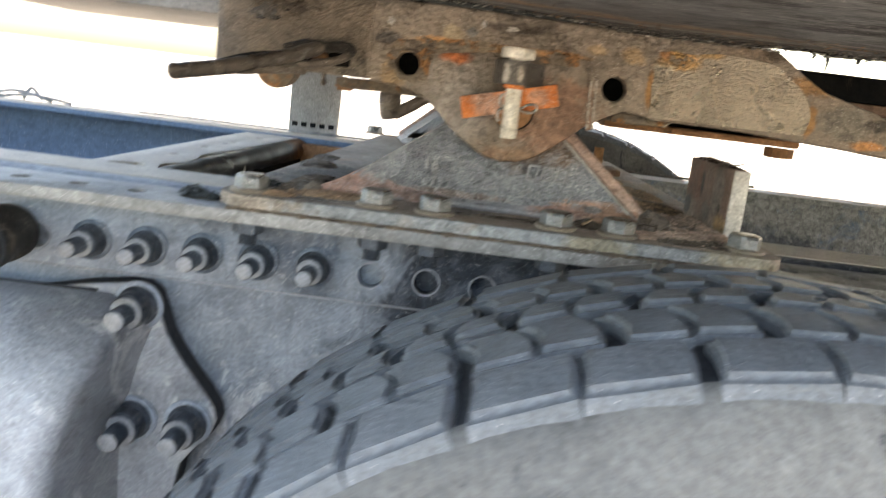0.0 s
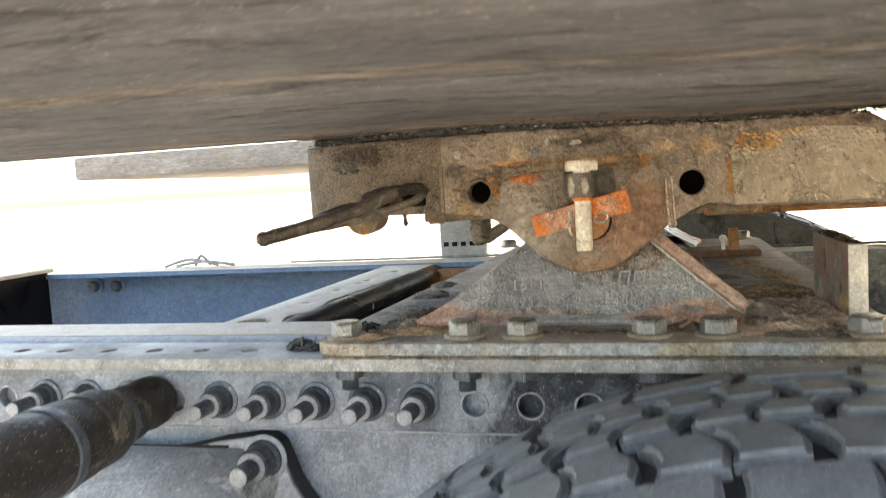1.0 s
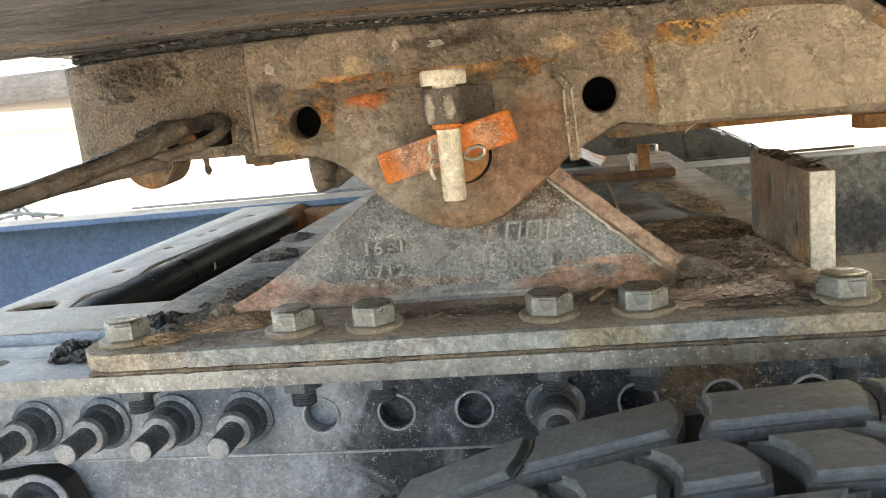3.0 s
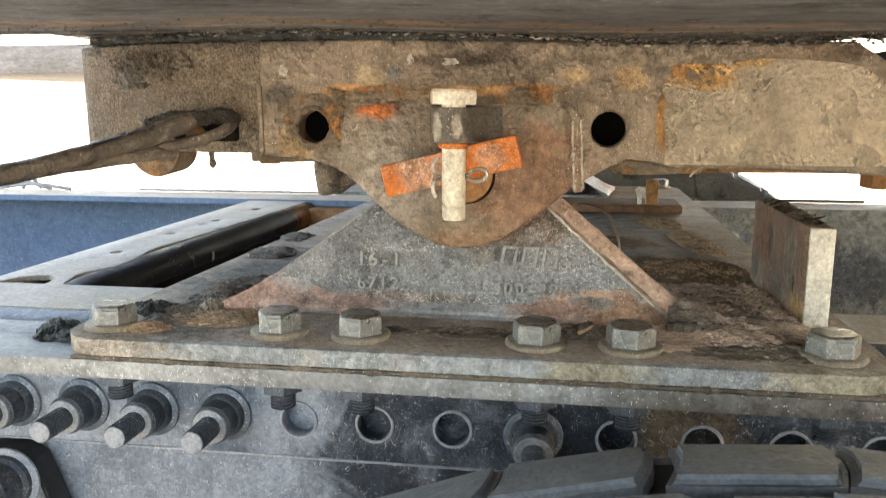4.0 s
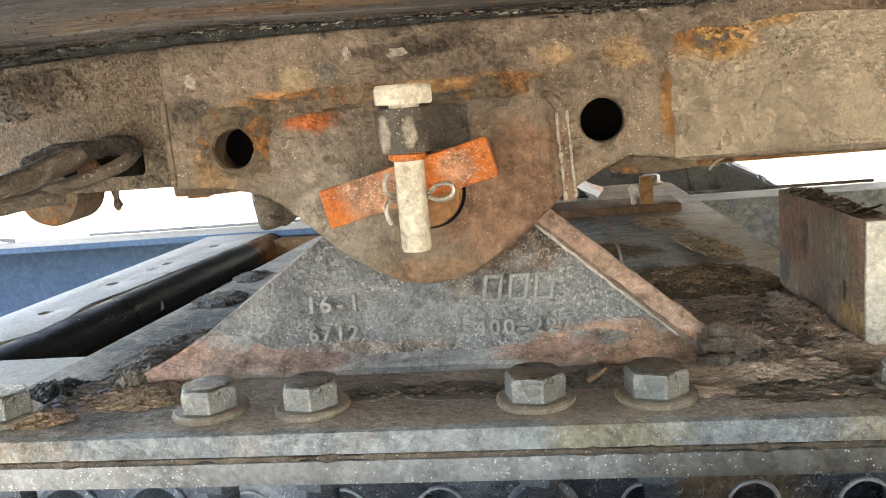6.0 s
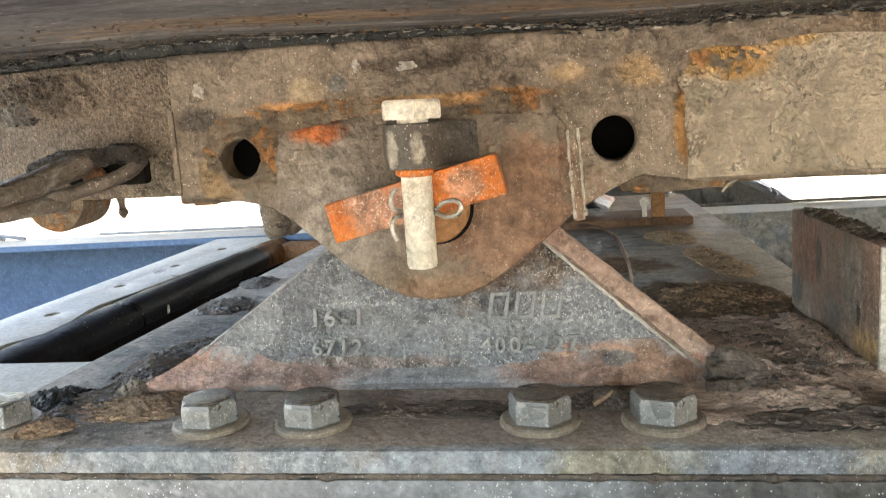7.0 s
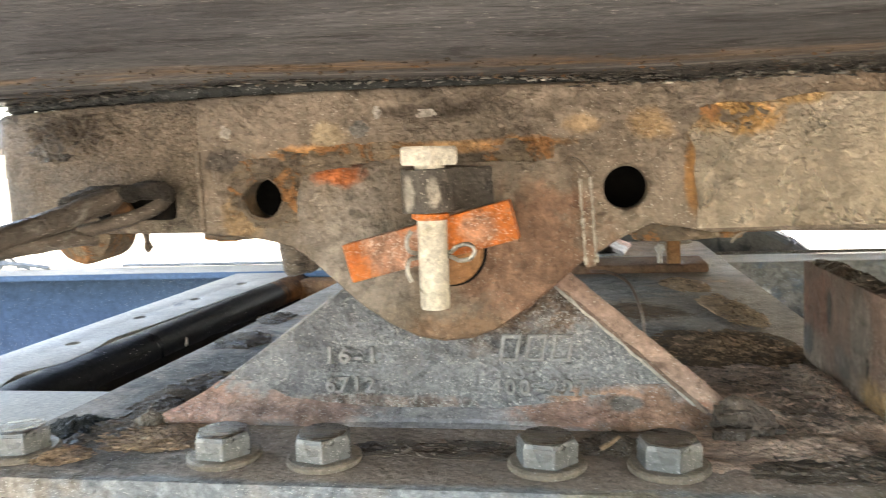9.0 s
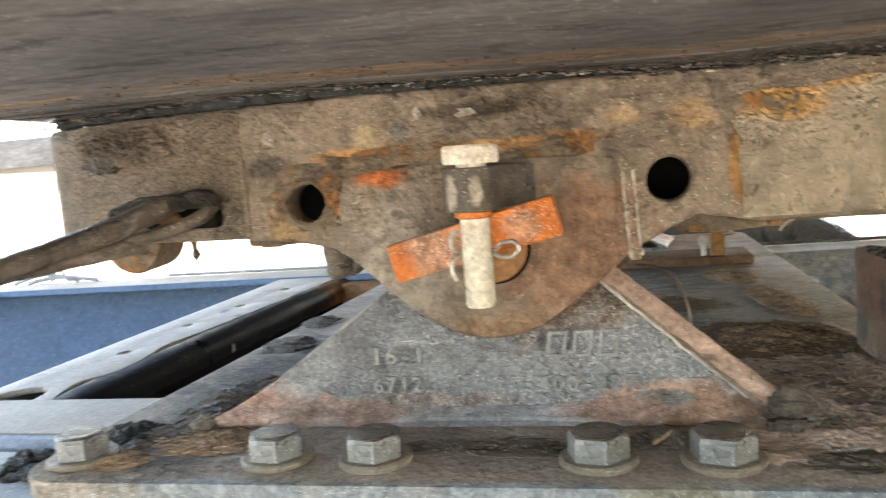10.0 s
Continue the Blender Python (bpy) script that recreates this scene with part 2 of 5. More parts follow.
                  grit=((0.74, 0.75, 0.75), 480.0, 0.545), worms=((0.66, 0.66, 0.65), 210.0))
M_WELD = material("rust_pink_weld", (0.34, 0.228, 0.180), (0.51, 0.365, 0.295), (0.22, 0.175, 0.150), 0.61, (0.75, 0.68, 0.60), 0.66, 22.0, 300.0, 0.55, 0.1, 0.9, mottle=0.5, scab=0.8,
                  patches=[((0.180, 0.889, 1.083), (0.010, 0.05, 0.003), (0.30, 0.20, 0.16)), ((0.206, 0.887, 1.060), (0.008, 0.05, 0.006), (0.50, 0.26, 0.18)), ((0.146, 0.895, 1.118), (0.010, 0.05, 0.004), (0.32, 0.22, 0.18))])
# Top band: rim grease together with the trailer's shade, painted into the colour.
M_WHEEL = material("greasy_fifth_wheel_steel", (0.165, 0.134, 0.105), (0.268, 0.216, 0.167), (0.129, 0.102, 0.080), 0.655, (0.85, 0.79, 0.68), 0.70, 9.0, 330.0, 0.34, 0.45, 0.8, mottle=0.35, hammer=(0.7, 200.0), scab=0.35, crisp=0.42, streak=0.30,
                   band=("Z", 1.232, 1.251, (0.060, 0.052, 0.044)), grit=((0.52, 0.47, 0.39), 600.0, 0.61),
                   patches=[((0.012, 0.88, 1.152), (0.044, 0.05, 0.052), (0.294, 0.254, 0.216)), ((0.106, 0.88, 1.142), (0.056, 0.06, 0.058), (0.268, 0.161, 0.110)), ((0.04, 0.88, 1.2095), (0.105, 0.05, 0.0042), (0.444, 0.262, 0.127)), ((0.078, 0.88, 1.107), (0.040, 0.05, 0.014), (0.27, 0.175, 0.115)),
                            ((-0.062, 0.88, 1.207), (0.020, 0.05, 0.008), (0.111, 0.095, 0.081)), ((-0.004, 0.88, 1.2085), (0.046, 0.05, 0.0060), (0.548, 0.287, 0.122)), ((0.006, 0.88, 1.1965), (0.018, 0.05, 0.0075), (0.470, 0.146, 0.052)),
                            ((0.108, 0.88, 1.2095), (0.024, 0.05, 0.0055), (0.522, 0.262, 0.110)), ((0.002, 0.88, 1.2200), (0.012, 0.05, 0.009), (0.36, 0.285, 0.190)), ((0.180, 0.88, 1.2170), (0.014, 0.05, 0.009), (0.440, 0.305, 0.175)), ((0.145, 0.88, 1.2190), (0.011, 0.05, 0.007), (0.410, 0.295, 0.180)),
                            ((0.2005, 0.88, 1.188), (0.0045, 0.05, 0.026), (0.326, 0.171, 0.069)), ((-0.055, 0.88, 1.173), (0.014, 0.05, 0.020), (0.379, 0.262, 0.151)), ((0.060, 0.88, 1.231), (0.05, 0.05, 0.006), (0.118, 0.095, 0.074)), ((0.30, 0.88, 1.232), (0.05, 0.05, 0.008), (0.196, 0.146, 0.104)), ((0.425, 0.88, 1.1575), (0.020, 0.05, 0.006), (0.46, 0.22, 0.085)), ((0.365, 0.88, 1.2085), (0.045, 0.05, 0.011), (0.34, 0.195, 0.090)), ((0.400, 0.88, 1.178), (0.035, 0.05, 0.018), (0.21, 0.185, 0.150)), ((0.432, 0.88, 1.178), (0.016, 0.05, 0.007), (0.075, 0.066, 0.055)), ((0.362, 0.88, 1.175), (0.006, 0.05, 0.022), (0.33, 0.18, 0.075))])
# Same top band: grime plus painted shade from the trailer above.
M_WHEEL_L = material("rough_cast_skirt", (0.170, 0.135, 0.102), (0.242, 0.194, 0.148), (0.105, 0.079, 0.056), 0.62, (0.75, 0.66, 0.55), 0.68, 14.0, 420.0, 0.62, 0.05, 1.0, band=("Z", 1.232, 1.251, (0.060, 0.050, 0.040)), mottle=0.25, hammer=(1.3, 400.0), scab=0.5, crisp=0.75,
                     grit=((0.38, 0.33, 0.27), 520.0, 0.55), patches=[((-0.18, 0.90, 1.230), (0.06, 0.05, 0.014), (0.096, 0.076, 0.058)), ((-0.105, 0.89, 1.180), (0.025, 0.05, 0.018), (0.217, 0.183, 0.144))])
M_PATCH = material("tan_scoured_steel", (0.449, 0.379, 0.289), (0.572, 0.492, 0.378), None, 0.66, (1.025, 0.976, 0.878), 0.76, 16.0, 260.0, 0.30, 0.70, 1.0, mottle=0.15, scab=0.0, hammer=(1.15, 340.0), crisp=0.30, streak=0.12,
                   patches=[((0.219, 0.88, 1.223), (0.030, 0.05, 0.016), (0.773, 0.461, 0.188)), ((0.255, 0.88, 1.2275), (0.018, 0.05, 0.006), (0.649, 0.432, 0.217))],
                   grit=((0.60, 0.55, 0.46), 420.0, 0.62))
# The wide patch makes the plate darker towards +x.
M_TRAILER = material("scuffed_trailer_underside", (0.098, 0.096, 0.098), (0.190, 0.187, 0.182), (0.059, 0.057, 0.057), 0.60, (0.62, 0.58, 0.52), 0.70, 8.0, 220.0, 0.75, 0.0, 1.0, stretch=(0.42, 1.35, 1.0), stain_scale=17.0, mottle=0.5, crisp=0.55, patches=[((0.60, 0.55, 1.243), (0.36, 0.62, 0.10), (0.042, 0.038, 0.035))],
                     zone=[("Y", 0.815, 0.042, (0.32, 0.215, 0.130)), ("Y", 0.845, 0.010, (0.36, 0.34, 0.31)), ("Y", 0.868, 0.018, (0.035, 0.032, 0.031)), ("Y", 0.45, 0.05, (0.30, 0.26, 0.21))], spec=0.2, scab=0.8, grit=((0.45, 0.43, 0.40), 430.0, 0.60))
M_GREASE = material("black_grease", (0.009, 0.011, 0.011), (0.020, 0.023, 0.022), (0.12, 0.12, 0.11), 0.72, (0.6, 0.6, 0.57), 0.68, 60.0, 400.0, 0.32, 0.0, 0.6)
M_RIM = material("streaked_rim_grease", (0.016, 0.015, 0.014), (0.060, 0.055, 0.050), (0.22, 0.20, 0.17), 0.585, (0.75, 0.73, 0.68), 0.66, 30.0, 400.0, 0.34, 0.0, 1.0, stretch=(0.45, 1.3, 1.0), stain_scale=55.0, mottle=0.5, scab=0.8, grit=((0.52, 0.50, 0.46), 420.0, 0.55))
M_CRUST = material("dried_pale_grease", (0.20, 0.19, 0.17), (0.46, 0.44, 0.40), (0.70, 0.68, 0.63), 0.58, None, 0.7, 50.0, 400.0, 0.45, 0.0, 0.8, mottle=0.5, island=0.7)
M_DIRT = material("caked_oily_dirt", (0.245, 0.172, 0.132), (0.580, 0.440, 0.355), (0.640, 0.560, 0.500), 0.60, (0.78, 0.71, 0.62), 0.67, 40.0, 400.0, 0.48, 0.0, 1.0, mottle=0.5, island=1.0, spec=0.5, stretch=(0.55, 1.5, 1.0), worms=((0.030, 0.024, 0.020), 95.0))
M_STRAW = material("straw_brown_dirt", (0.270, 0.180, 0.118), (0.560, 0.395, 0.265), (0.60, 0.47, 0.36), 0.62, (0.6, 0.55, 0.45), 0.70, 40.0, 400.0, 0.7, 0.0, 1.0, mottle=0.5, island=0.8, spec=0.2)
M_ORANGE = material("orange_painted_steel", (0.42, 0.115, 0.030), (0.66, 0.190, 0.040), (0.40, 0.20, 0.12), 0.60, (0.90, 0.70, 0.58), 0.66, 22.0, 320.0, 0.42, 0.0, 0.7, mottle=0.45, scab=0.8,
                    patches=[((0.057, 0.846, 1.158), (0.0085, 0.02, 0.015), (0.66, 0.50, 0.42)), ((0.046, 0.85, 1.156), (0.020, 0.05, 0.016), (0.50, 0.26, 0.17)), ((0.088, 0.85, 1.168), (0.012, 0.05, 0.010), (0.62, 0.30, 0.18))], grit=((0.85, 0.66, 0.54), 520.0, 0.57), streak=0.2)
M_PIN = material("dusty_zinc_bolt", (0.50, 0.465, 0.385), (0.70, 0.66, 0.57), (0.34, 0.285, 0.18), 0.60, (0.85, 0.83, 0.78), 0.73, 22.0, 400.0, 0.45, 0.2, 0.6, mottle=0.5, scab=0.6)
# The two narrow pale patches are upright highlights painted on the lug.
M_LUG = material("dark_lug_steel", (0.070, 0.064, 0.058), (0.130, 0.118, 0.104), (0.20, 0.165, 0.125), 0.63, (0.6, 0.55, 0.48), 0.68, 22.0, 300.0, 0.28, 0.5, 0.8, scab=0.7,
                 patches=[((0.0560, 0.835, 1.187), (0.0035, 0.02, 0.009), (0.48, 0.44, 0.38)), ((0.0690, 0.835, 1.187), (0.0040, 0.02, 0.010), (0.45, 0.41, 0.35))])
M_BOLT = material("dull_steel_bolt", (0.153, 0.159, 0.161), (0.249, 0.255, 0.252), (0.112, 0.096, 0.078), 0.60, (0.85, 0.83, 0.78), 0.64, 30.0, 400.0, 0.34, 0.65, 0.45, rand=0.25, mottle=0.2, scab=0.25, grit=((0.72, 0.72, 0.68), 560.0, 0.64))
M_TORN = material("torn_grey_brown_crust", (0.115, 0.092, 0.078), (0.260, 0.215, 0.185), (0.36, 0.31, 0.28), 0.60, (0.6, 0.55, 0.5), 0.68, 60.0, 400.0, 0.5, 0.0, 1.0, stain_scale=60.0, mottle=0.5, scab=0.9)
M_WASHER = material("dusty_tan_washer", (0.20, 0.165, 0.128), (0.33, 0.282, 0.225), (0.12, 0.095, 0.072), 0.60, (0.7, 0.65, 0.57), 0.68, 40.0, 400.0, 0.5, 0.2, 0.6)
M_STUD = material("dark_grimy_stud", (0.041, 0.049, 0.063), (0.096, 0.112, 0.134), (0.234, 0.236, 0.231), 0.60, (0.6, 0.6, 0.6), 0.70, 40.0, 400.0, 0.5, 0.3, 0.4, rand=0.2)
M_STUDTIP = material("pale_stud_tip", (0.194, 0.209, 0.231), (0.297, 0.312, 0.335), (0.140, 0.140, 0.149), 0.60, None, 0.7, 60.0, 400.0, 0.5, 0.2, 0.3)
M_RUSTY = material("orange_rust", (0.25, 0.122, 0.055), (0.37, 0.195, 0.095), (0.13, 0.075, 0.045), 0.57, (0.5, 0.36, 0.25), 0.73, 18.0, 300.0, 0.75, 0.05, 0.9, mottle=0.5)
M_BROWN = material("brown_rust_plate", (0.150, 0.100, 0.082), (0.255, 0.175, 0.145), (0.11, 0.085, 0.075), 0.60, (0.65, 0.6, 0.54), 0.66, 11.0, 300.0, 0.6, 0.1, 0.8, mottle=0.45, band=("Z", 1.080, 1.050, (0.37, 0.29, 0.235)), streak=0.35, grit=((0.50, 0.45, 0.40), 520.0, 0.62),
                   patches=[((0.31, 0.905, 1.060), (0.03, 0.024, 0.013), (0.46, 0.30, 0.16)), ((0.31, 1.015, 1.098), (0.03, 0.050, 0.030), (0.215, 0.112, 0.088)), ((0.31, 0.925, 1.092), (0.03, 0.026, 0.030), (0.215, 0.185, 0.165)), ((0.31, 0.985, 1.092), (0.03, 0.007, 0.018), (0.070, 0.062, 0.062)), ((0.31, 1.035, 1.062), (0.03, 0.018, 0.015), (0.125, 0.122, 0.128)), ((0.31, 0.960, 1.066), (0.03, 0.020, 0.012), (0.150, 0.125, 0.115)), ((0.31, 0.916, 1.074), (0.03, 0.003, 0.008), (0.06, 0.05, 0.04))])
M_TANRAIL = material("tan_scuffed_rail", (0.198, 0.171, 0.149), (0.264, 0.234, 0.209), (0.143, 0.121, 0.105), 0.62, None, 0.7, 8.0, 200.0, 0.8, 0.0, 0.2, stretch=(0.4, 1.0, 1.0), scab=0.4)
M_RUST_BAR = material("dark_rust_bar", (0.120, 0.072, 0.048), (0.215, 0.130, 0.088), (0.085, 0.060, 0.045), 0.60, None, 0.7, 16.0, 260.0, 0.85, 0.0, 0.7, spec=0.1)
M_GREYEND = material("scraped_grey_steel", (0.48, 0.46, 0.42), (0.62, 0.595, 0.545), (0.27, 0.24, 0.20), 0.62, (0.8, 0.78, 0.73), 0.68, 14.0, 300.0, 0.45, 0.2, 0.5)
M_BLACK = material("black_chassis_paint", (0.006, 0.006, 0.007), (0.014, 0.014, 0.016), (0.055, 0.036, 0.022), 0.68, (0.4, 0.4, 0.4), 0.74, 12.0, 200.0, 0.42, 0.0, 0.2, mottle=0.2, spec=0.05, patches=[((-0.335, 1.172, 1.028), (0.014, 0.022, 0.008), (0.080, 0.056, 0.040)), ((-0.338, 1.050, 1.027), (0.010, 0.008, 0.008), (0.070, 0.050, 0.036)), ((-0.310, 1.58, 1.02), (0.04, 0.06, 0.05), (0.17, 0.080, 0.036))])
# Flat black for real black parts, and for sheets that stand in for shade.
M_VOID = material("black_parts_and_shade", (0.004, 0.004, 0.004), (0.010, 0.009, 0.008), (0.022, 0.016, 0.012), 0.62, None, 0.7, 14.0, 200.0, 0.9, 0.0, 0.2, spec=0.05)
M_FOOT = material("rust_stained_casting_foot", (0.36, 0.365, 0.385), (0.53, 0.535, 0.555), (0.235, 0.215, 0.205), 0.60, (0.88, 0.87, 0.85), 0.60, 16.0, 300.0, 0.5, 0.1, 1.0, mottle=0.5,
                  patches=[((-0.100, 0.885, 1.055), (0.062, 0.05, 0.020), (0.576, 0.360, 0.288)), ((-0.035, 0.885, 1.055), (0.060, 0.05, 0.012), (0.464, 0.328, 0.288)), ((0.180, 0.885, 1.055), (0.046, 0.05, 0.020), (0.512, 0.320, 0.232)), ((0.130, 0.885, 1.055), (0.040, 0.05, 0.012), (0.528, 0.344, 0.280)), ((0.165, 0.885, 1.060), (0.012, 0.05, 0.004), (0.240, 0.224, 0.212))],
                  grit=((0.78, 0.76, 0.73), 480.0, 0.61))
M_HANDLE = material("greasy_handle_bar", (0.053, 0.043, 0.035), (0.134, 0.108, 0.087), (0.203, 0.184, 0.161), 0.62, (0.55, 0.5, 0.45), 0.68, 16.0, 300.0, 0.42, 0.2, 0.8, mottle=0.5)
M_TYRE = material("dusty_black_rubber", (0.077, 0.090, 0.102), (0.140, 0.155, 0.172), (0.200, 0.213, 0.227), 0.61, (0.45, 0.46, 0.48), 0.76, 10.0, 300.0, 0.5, 0.0, 0.5, mottle=0.35, scab=0.3)
M_SIDEWALL = material("dusty_tyre_sidewall", (0.076, 0.081, 0.084), (0.139, 0.140, 0.136), (0.053, 0.057, 0.061), 0.59, None, 0.7, 6.0, 200.0, 0.7, 0.0, 0.25, mottle=0.3, scab=0.3, crisp=0.35)
# Tyre carcass rubber; on gusset and hanger edges it paints shade.
M_RUBBER_SHADE = material("dark_rubber_and_edge_shade", (0.022, 0.024, 0.028), (0.045, 0.048, 0.054), None, 0.6, None, 0.7, 12.0, 200.0, 0.8, 0.0, 0.2)
M_FIG = material("dust_edged_cast_figure", (0.225, 0.23, 0.238), (0.345, 0.347, 0.35), None, 0.6, (0.82, 0.80, 0.76), 0.70, 30.0, 330.0, 0.45, 0.1, 0.5, scab=0.3)
M_HOSE = material("black_rubber_bushing", (0.018, 0.017, 0.016), (0.045, 0.041, 0.036), (0.14, 0.12, 0.095), 0.57, (0.55, 0.5, 0.44), 0.66, 22.0, 200.0, 0.65, 0.0, 0.5)
M_HANGER = material("dusty_hanger_casting", (0.201, 0.218, 0.245), (0.361, 0.385, 0.420), (0.456, 0.468, 0.489), 0.58, (0.7, 0.72, 0.74), 0.67, 7.0, 260.0, 0.5, 0.05, 0.5, mottle=0.3)
M_EYE = material("gritty_black_grease", (0.016, 0.014, 0.012), (0.050, 0.042, 0.035), (0.11, 0.09, 0.07), 0.62, (0.5, 0.45, 0.38), 0.70, 40.0, 400.0, 0.5, 0.0, 1.0, hammer=(1.4, 300.0), scab=0.8)
M_COTTER = material("cotter_steel", (0.34, 0.32, 0.29), (0.46, 0.44, 0.40), None, 0.6, None, 0.7, 40.0, 400.0, 0.4, 0.6, 0.2)
M_COTTER_DUST = material("packed_pale_dust", (0.30, 0.265, 0.22), (0.46, 0.42, 0.36), (0.20, 0.16, 0.12), 0.56, None, 0.7, 40.0, 400.0, 0.8, 0.0, 0.5, stain_scale=90.0)
M_GROUND = material("pale_concrete_yard", (0.20, 0.19, 0.175), (0.26, 0.247, 0.225), (0.17, 0.165, 0.15), 0.60, None, 0.7, 0.6, 30.0, 0.85, 0.0, 0.2, stain_scale=0.3, scab=0.3, crisp=0.35)
M_WHITE = material("pale_grey_housing", (0.24, 0.24, 0.24), (0.32, 0.32, 0.315), (0.2, 0.19, 0.175), 0.64, None, 0.7, 10.0, 200.0, 0.6, 0.0, 0.1, scab=0.3, crisp=0.35)

# ---- building helpers ----
CY = 1.31  # middle line of the truck


def thing(name, base, label, category, group=""):
    ob = new(name)
    ob.location = base
    ob.empty_display_size = 0.02
    return tagged(ob, label, category, group)


def finish(name, bm, mat, smooth=35):
    bmesh.ops.recalc_face_normals(bm, faces=bm.faces[:])
    me = bpy.data.meshes.new(name)
    bm.to_mesh(me)
    bm.free()
    me.materials.append(mat)
    if smooth:
        me.polygons.foreach_set("use_smooth", [True] * len(me.polygons))
        me.set_sharp_from_angle(angle=radians(smooth))
    return me


def under(ob, parent):
    ob.parent = parent
    ob.matrix_parent_inverse = Matrix.Translation(-parent.location)
    return ob


def part(name, bm, mat, parent, label="", smooth=35):
    ob = new(name, finish(name, bm, mat, smooth))
    under(ob, parent)
    if label:
        tagged(ob, label)
    return ob


def solid(name, bm, mat, label, category, kind="", smooth=35):
    """A thing of one mesh, or a piece of the setting."""
    return tagged(new(name, finish(name, bm, mat, smooth)), label, category, "", kind)


def bevel(bm, width, segments=2, angle=30):
    edges = [e for e in bm.edges if len(e.link_faces) == 2 and e.calc_face_angle(0) > radians(angle)]
    bmesh.ops.bevel(bm, geom=edges, offset=width, segments=segments, affect="EDGES", profile=0.5, clamp_overlap=True)
    return bm


def box(x0, x1, y0, y1, z0, z1, bev=0.0, segments=2, bm=None):
    b = bmesh.new()
    bmesh.ops.create_cube(b, size=1, matrix=Matrix.Translation(((x0 + x1) / 2, (y0 + y1) / 2, (z0 + z1) / 2)) @ Matrix.Diagonal((x1 - x0, y1 - y0, z1 - z0, 1)))
    if bev:
        bevel(b, bev, segments)
    return join(bm, b)


def join(bm, b):
    if bm is None:
        return b
    me = bpy.data.meshes.new("tmp")
    b.to_mesh(me)
    b.free()
    bm.from_mesh(me)
    bpy.data.meshes.remove(me)
    return bm


def circle(cx, cz, r, n=24, squeeze=1.0):
    return [(cx + r * math.cos(2 * math.pi * i / n), cz + r * squeeze * math.sin(2 * math.pi * i / n)) for i in range(n)]


def plate(outline, holes, place, shift, bev=0.0, segments=2, bm=None):
    """A flat plate with round or free holes: outline and holes in 2D, place() puts them into the world, shift is its thickness as a vector."""
    b = bmesh.new()
    for loop in (outline, *holes):
        vs = [b.verts.new(place(u, v)) for u, v in loop]
        for i, v in enumerate(vs):
            b.edges.new((v, vs[i - 1]))
    bmesh.ops.triangle_fill(b, use_beauty=True, use_dissolve=False, edges=b.edges[:])
    got = bmesh.ops.extrude_face_region(b, geom=b.faces[:])
    bmesh.ops.translate(b, vec=shift, verts=[v for v in got["geom"] if isinstance(v, bmesh.types.BMVert)])
    bmesh.ops.recalc_face_normals(b, faces=b.faces[:])
    if bev:
        bevel(b, bev, segments, 50)
    return join(bm, b)


def lathe(profile, centre, axis, n=32, bm=None):
    """Turns (radius, distance along the axis) round an axis through centre."""
    b = bmesh.new()
    axis = Vector(axis).normalized()
    side = axis.orthogonal().normalized()
    other = axis.cross(side)
    rings = []
    for r, h in profile:
        rings.append([b.verts.new(Vector(centre) + axis * h + (side * math.cos(2 * math.pi * i / n) + other * math.sin(2 * math.pi * i / n)) * max(r, 1e-5)) for i in range(n)])
    for p, q in zip(rings, rings[1:]):
        for i in range(n):
            b.faces.new((p[i - 1], p[i], q[i], q[i - 1]))
    if profile[0] == profile[-1]:
        bmesh.ops.remove_doubles(b, verts=b.verts[:], dist=1e-7)
    else:
        b.faces.new(rings[0])
        b.faces.new(rings[-1])
    return join(bm, b)


def tube(points, radius, n=12, bm=None, flat=1.0):
    """A round or flattened bar along a line of points."""
    b = bmesh.new()
    pts = [Vector(p) for p in points]
    rings = []
    for i, p in enumerate(pts):
        d = (pts[min(i + 1, len(pts) - 1)] - pts[max(i - 1, 0)]).normalized()
        side = d.cross(Vector((0, 1, 0.001))).normalized()
        other = d.cross(side)
        r = radius[i] if isinstance(radius, (list, tuple)) else radius
        rings.append([b.verts.new(p + side * math.cos(2 * math.pi * k / n) * r + other * math.sin(2 * math.pi * k / n) * r * flat) for k in range(n)])
    for p, q in zip(rings, rings[1:]):
        for k in range(n):
            b.faces.new((p[k - 1], p[k], q[k], q[k - 1]))
    b.faces.new(rings[0])
    b.faces.new(rings[-1])
    return join(bm, b)


def roughen(bm, amount, scale, cuts=0, axis=None):
    if cuts:
        bmesh.ops.subdivide_edges(bm, edges=bm.edges[:], cuts=cuts, use_grid_fill=True)
    bm.normal_update()
    for v in bm.verts:
        k = noise.noise(v.co * scale) + 0.5 * noise.noise(v.co * scale * 2.7)
        v.co += (Vector(axis) if axis else v.normal) * k * amount
    return bm


def smooth_line(points, steps=6):
    """A smooth line through points."""
    pts = [Vector(p) for p in points]
    out = []
    for i in range(len(pts) - 1):
        p0, p1, p2, p3 = pts[max(i - 1, 0)], pts[i], pts[i + 1], pts[min(i + 2, len(pts) - 1)]
        for s in range(steps):
            t = s / steps
            out.append(0.5 * ((2 * p1) + (p2 - p0) * t + (2 * p0 - 5 * p1 + 4 * p2 - p3) * t * t + (3 * p1 - p0 - 3 * p2 + p3) * t ** 3))
    return out + [pts[-1]]


def xz(y):
    return lambda u, v: (u, y, v)


def xy(z):
    return lambda u, v: (u, v, z)


def rounded(x0, x1, y0, y1, r, n=6):
    out = []
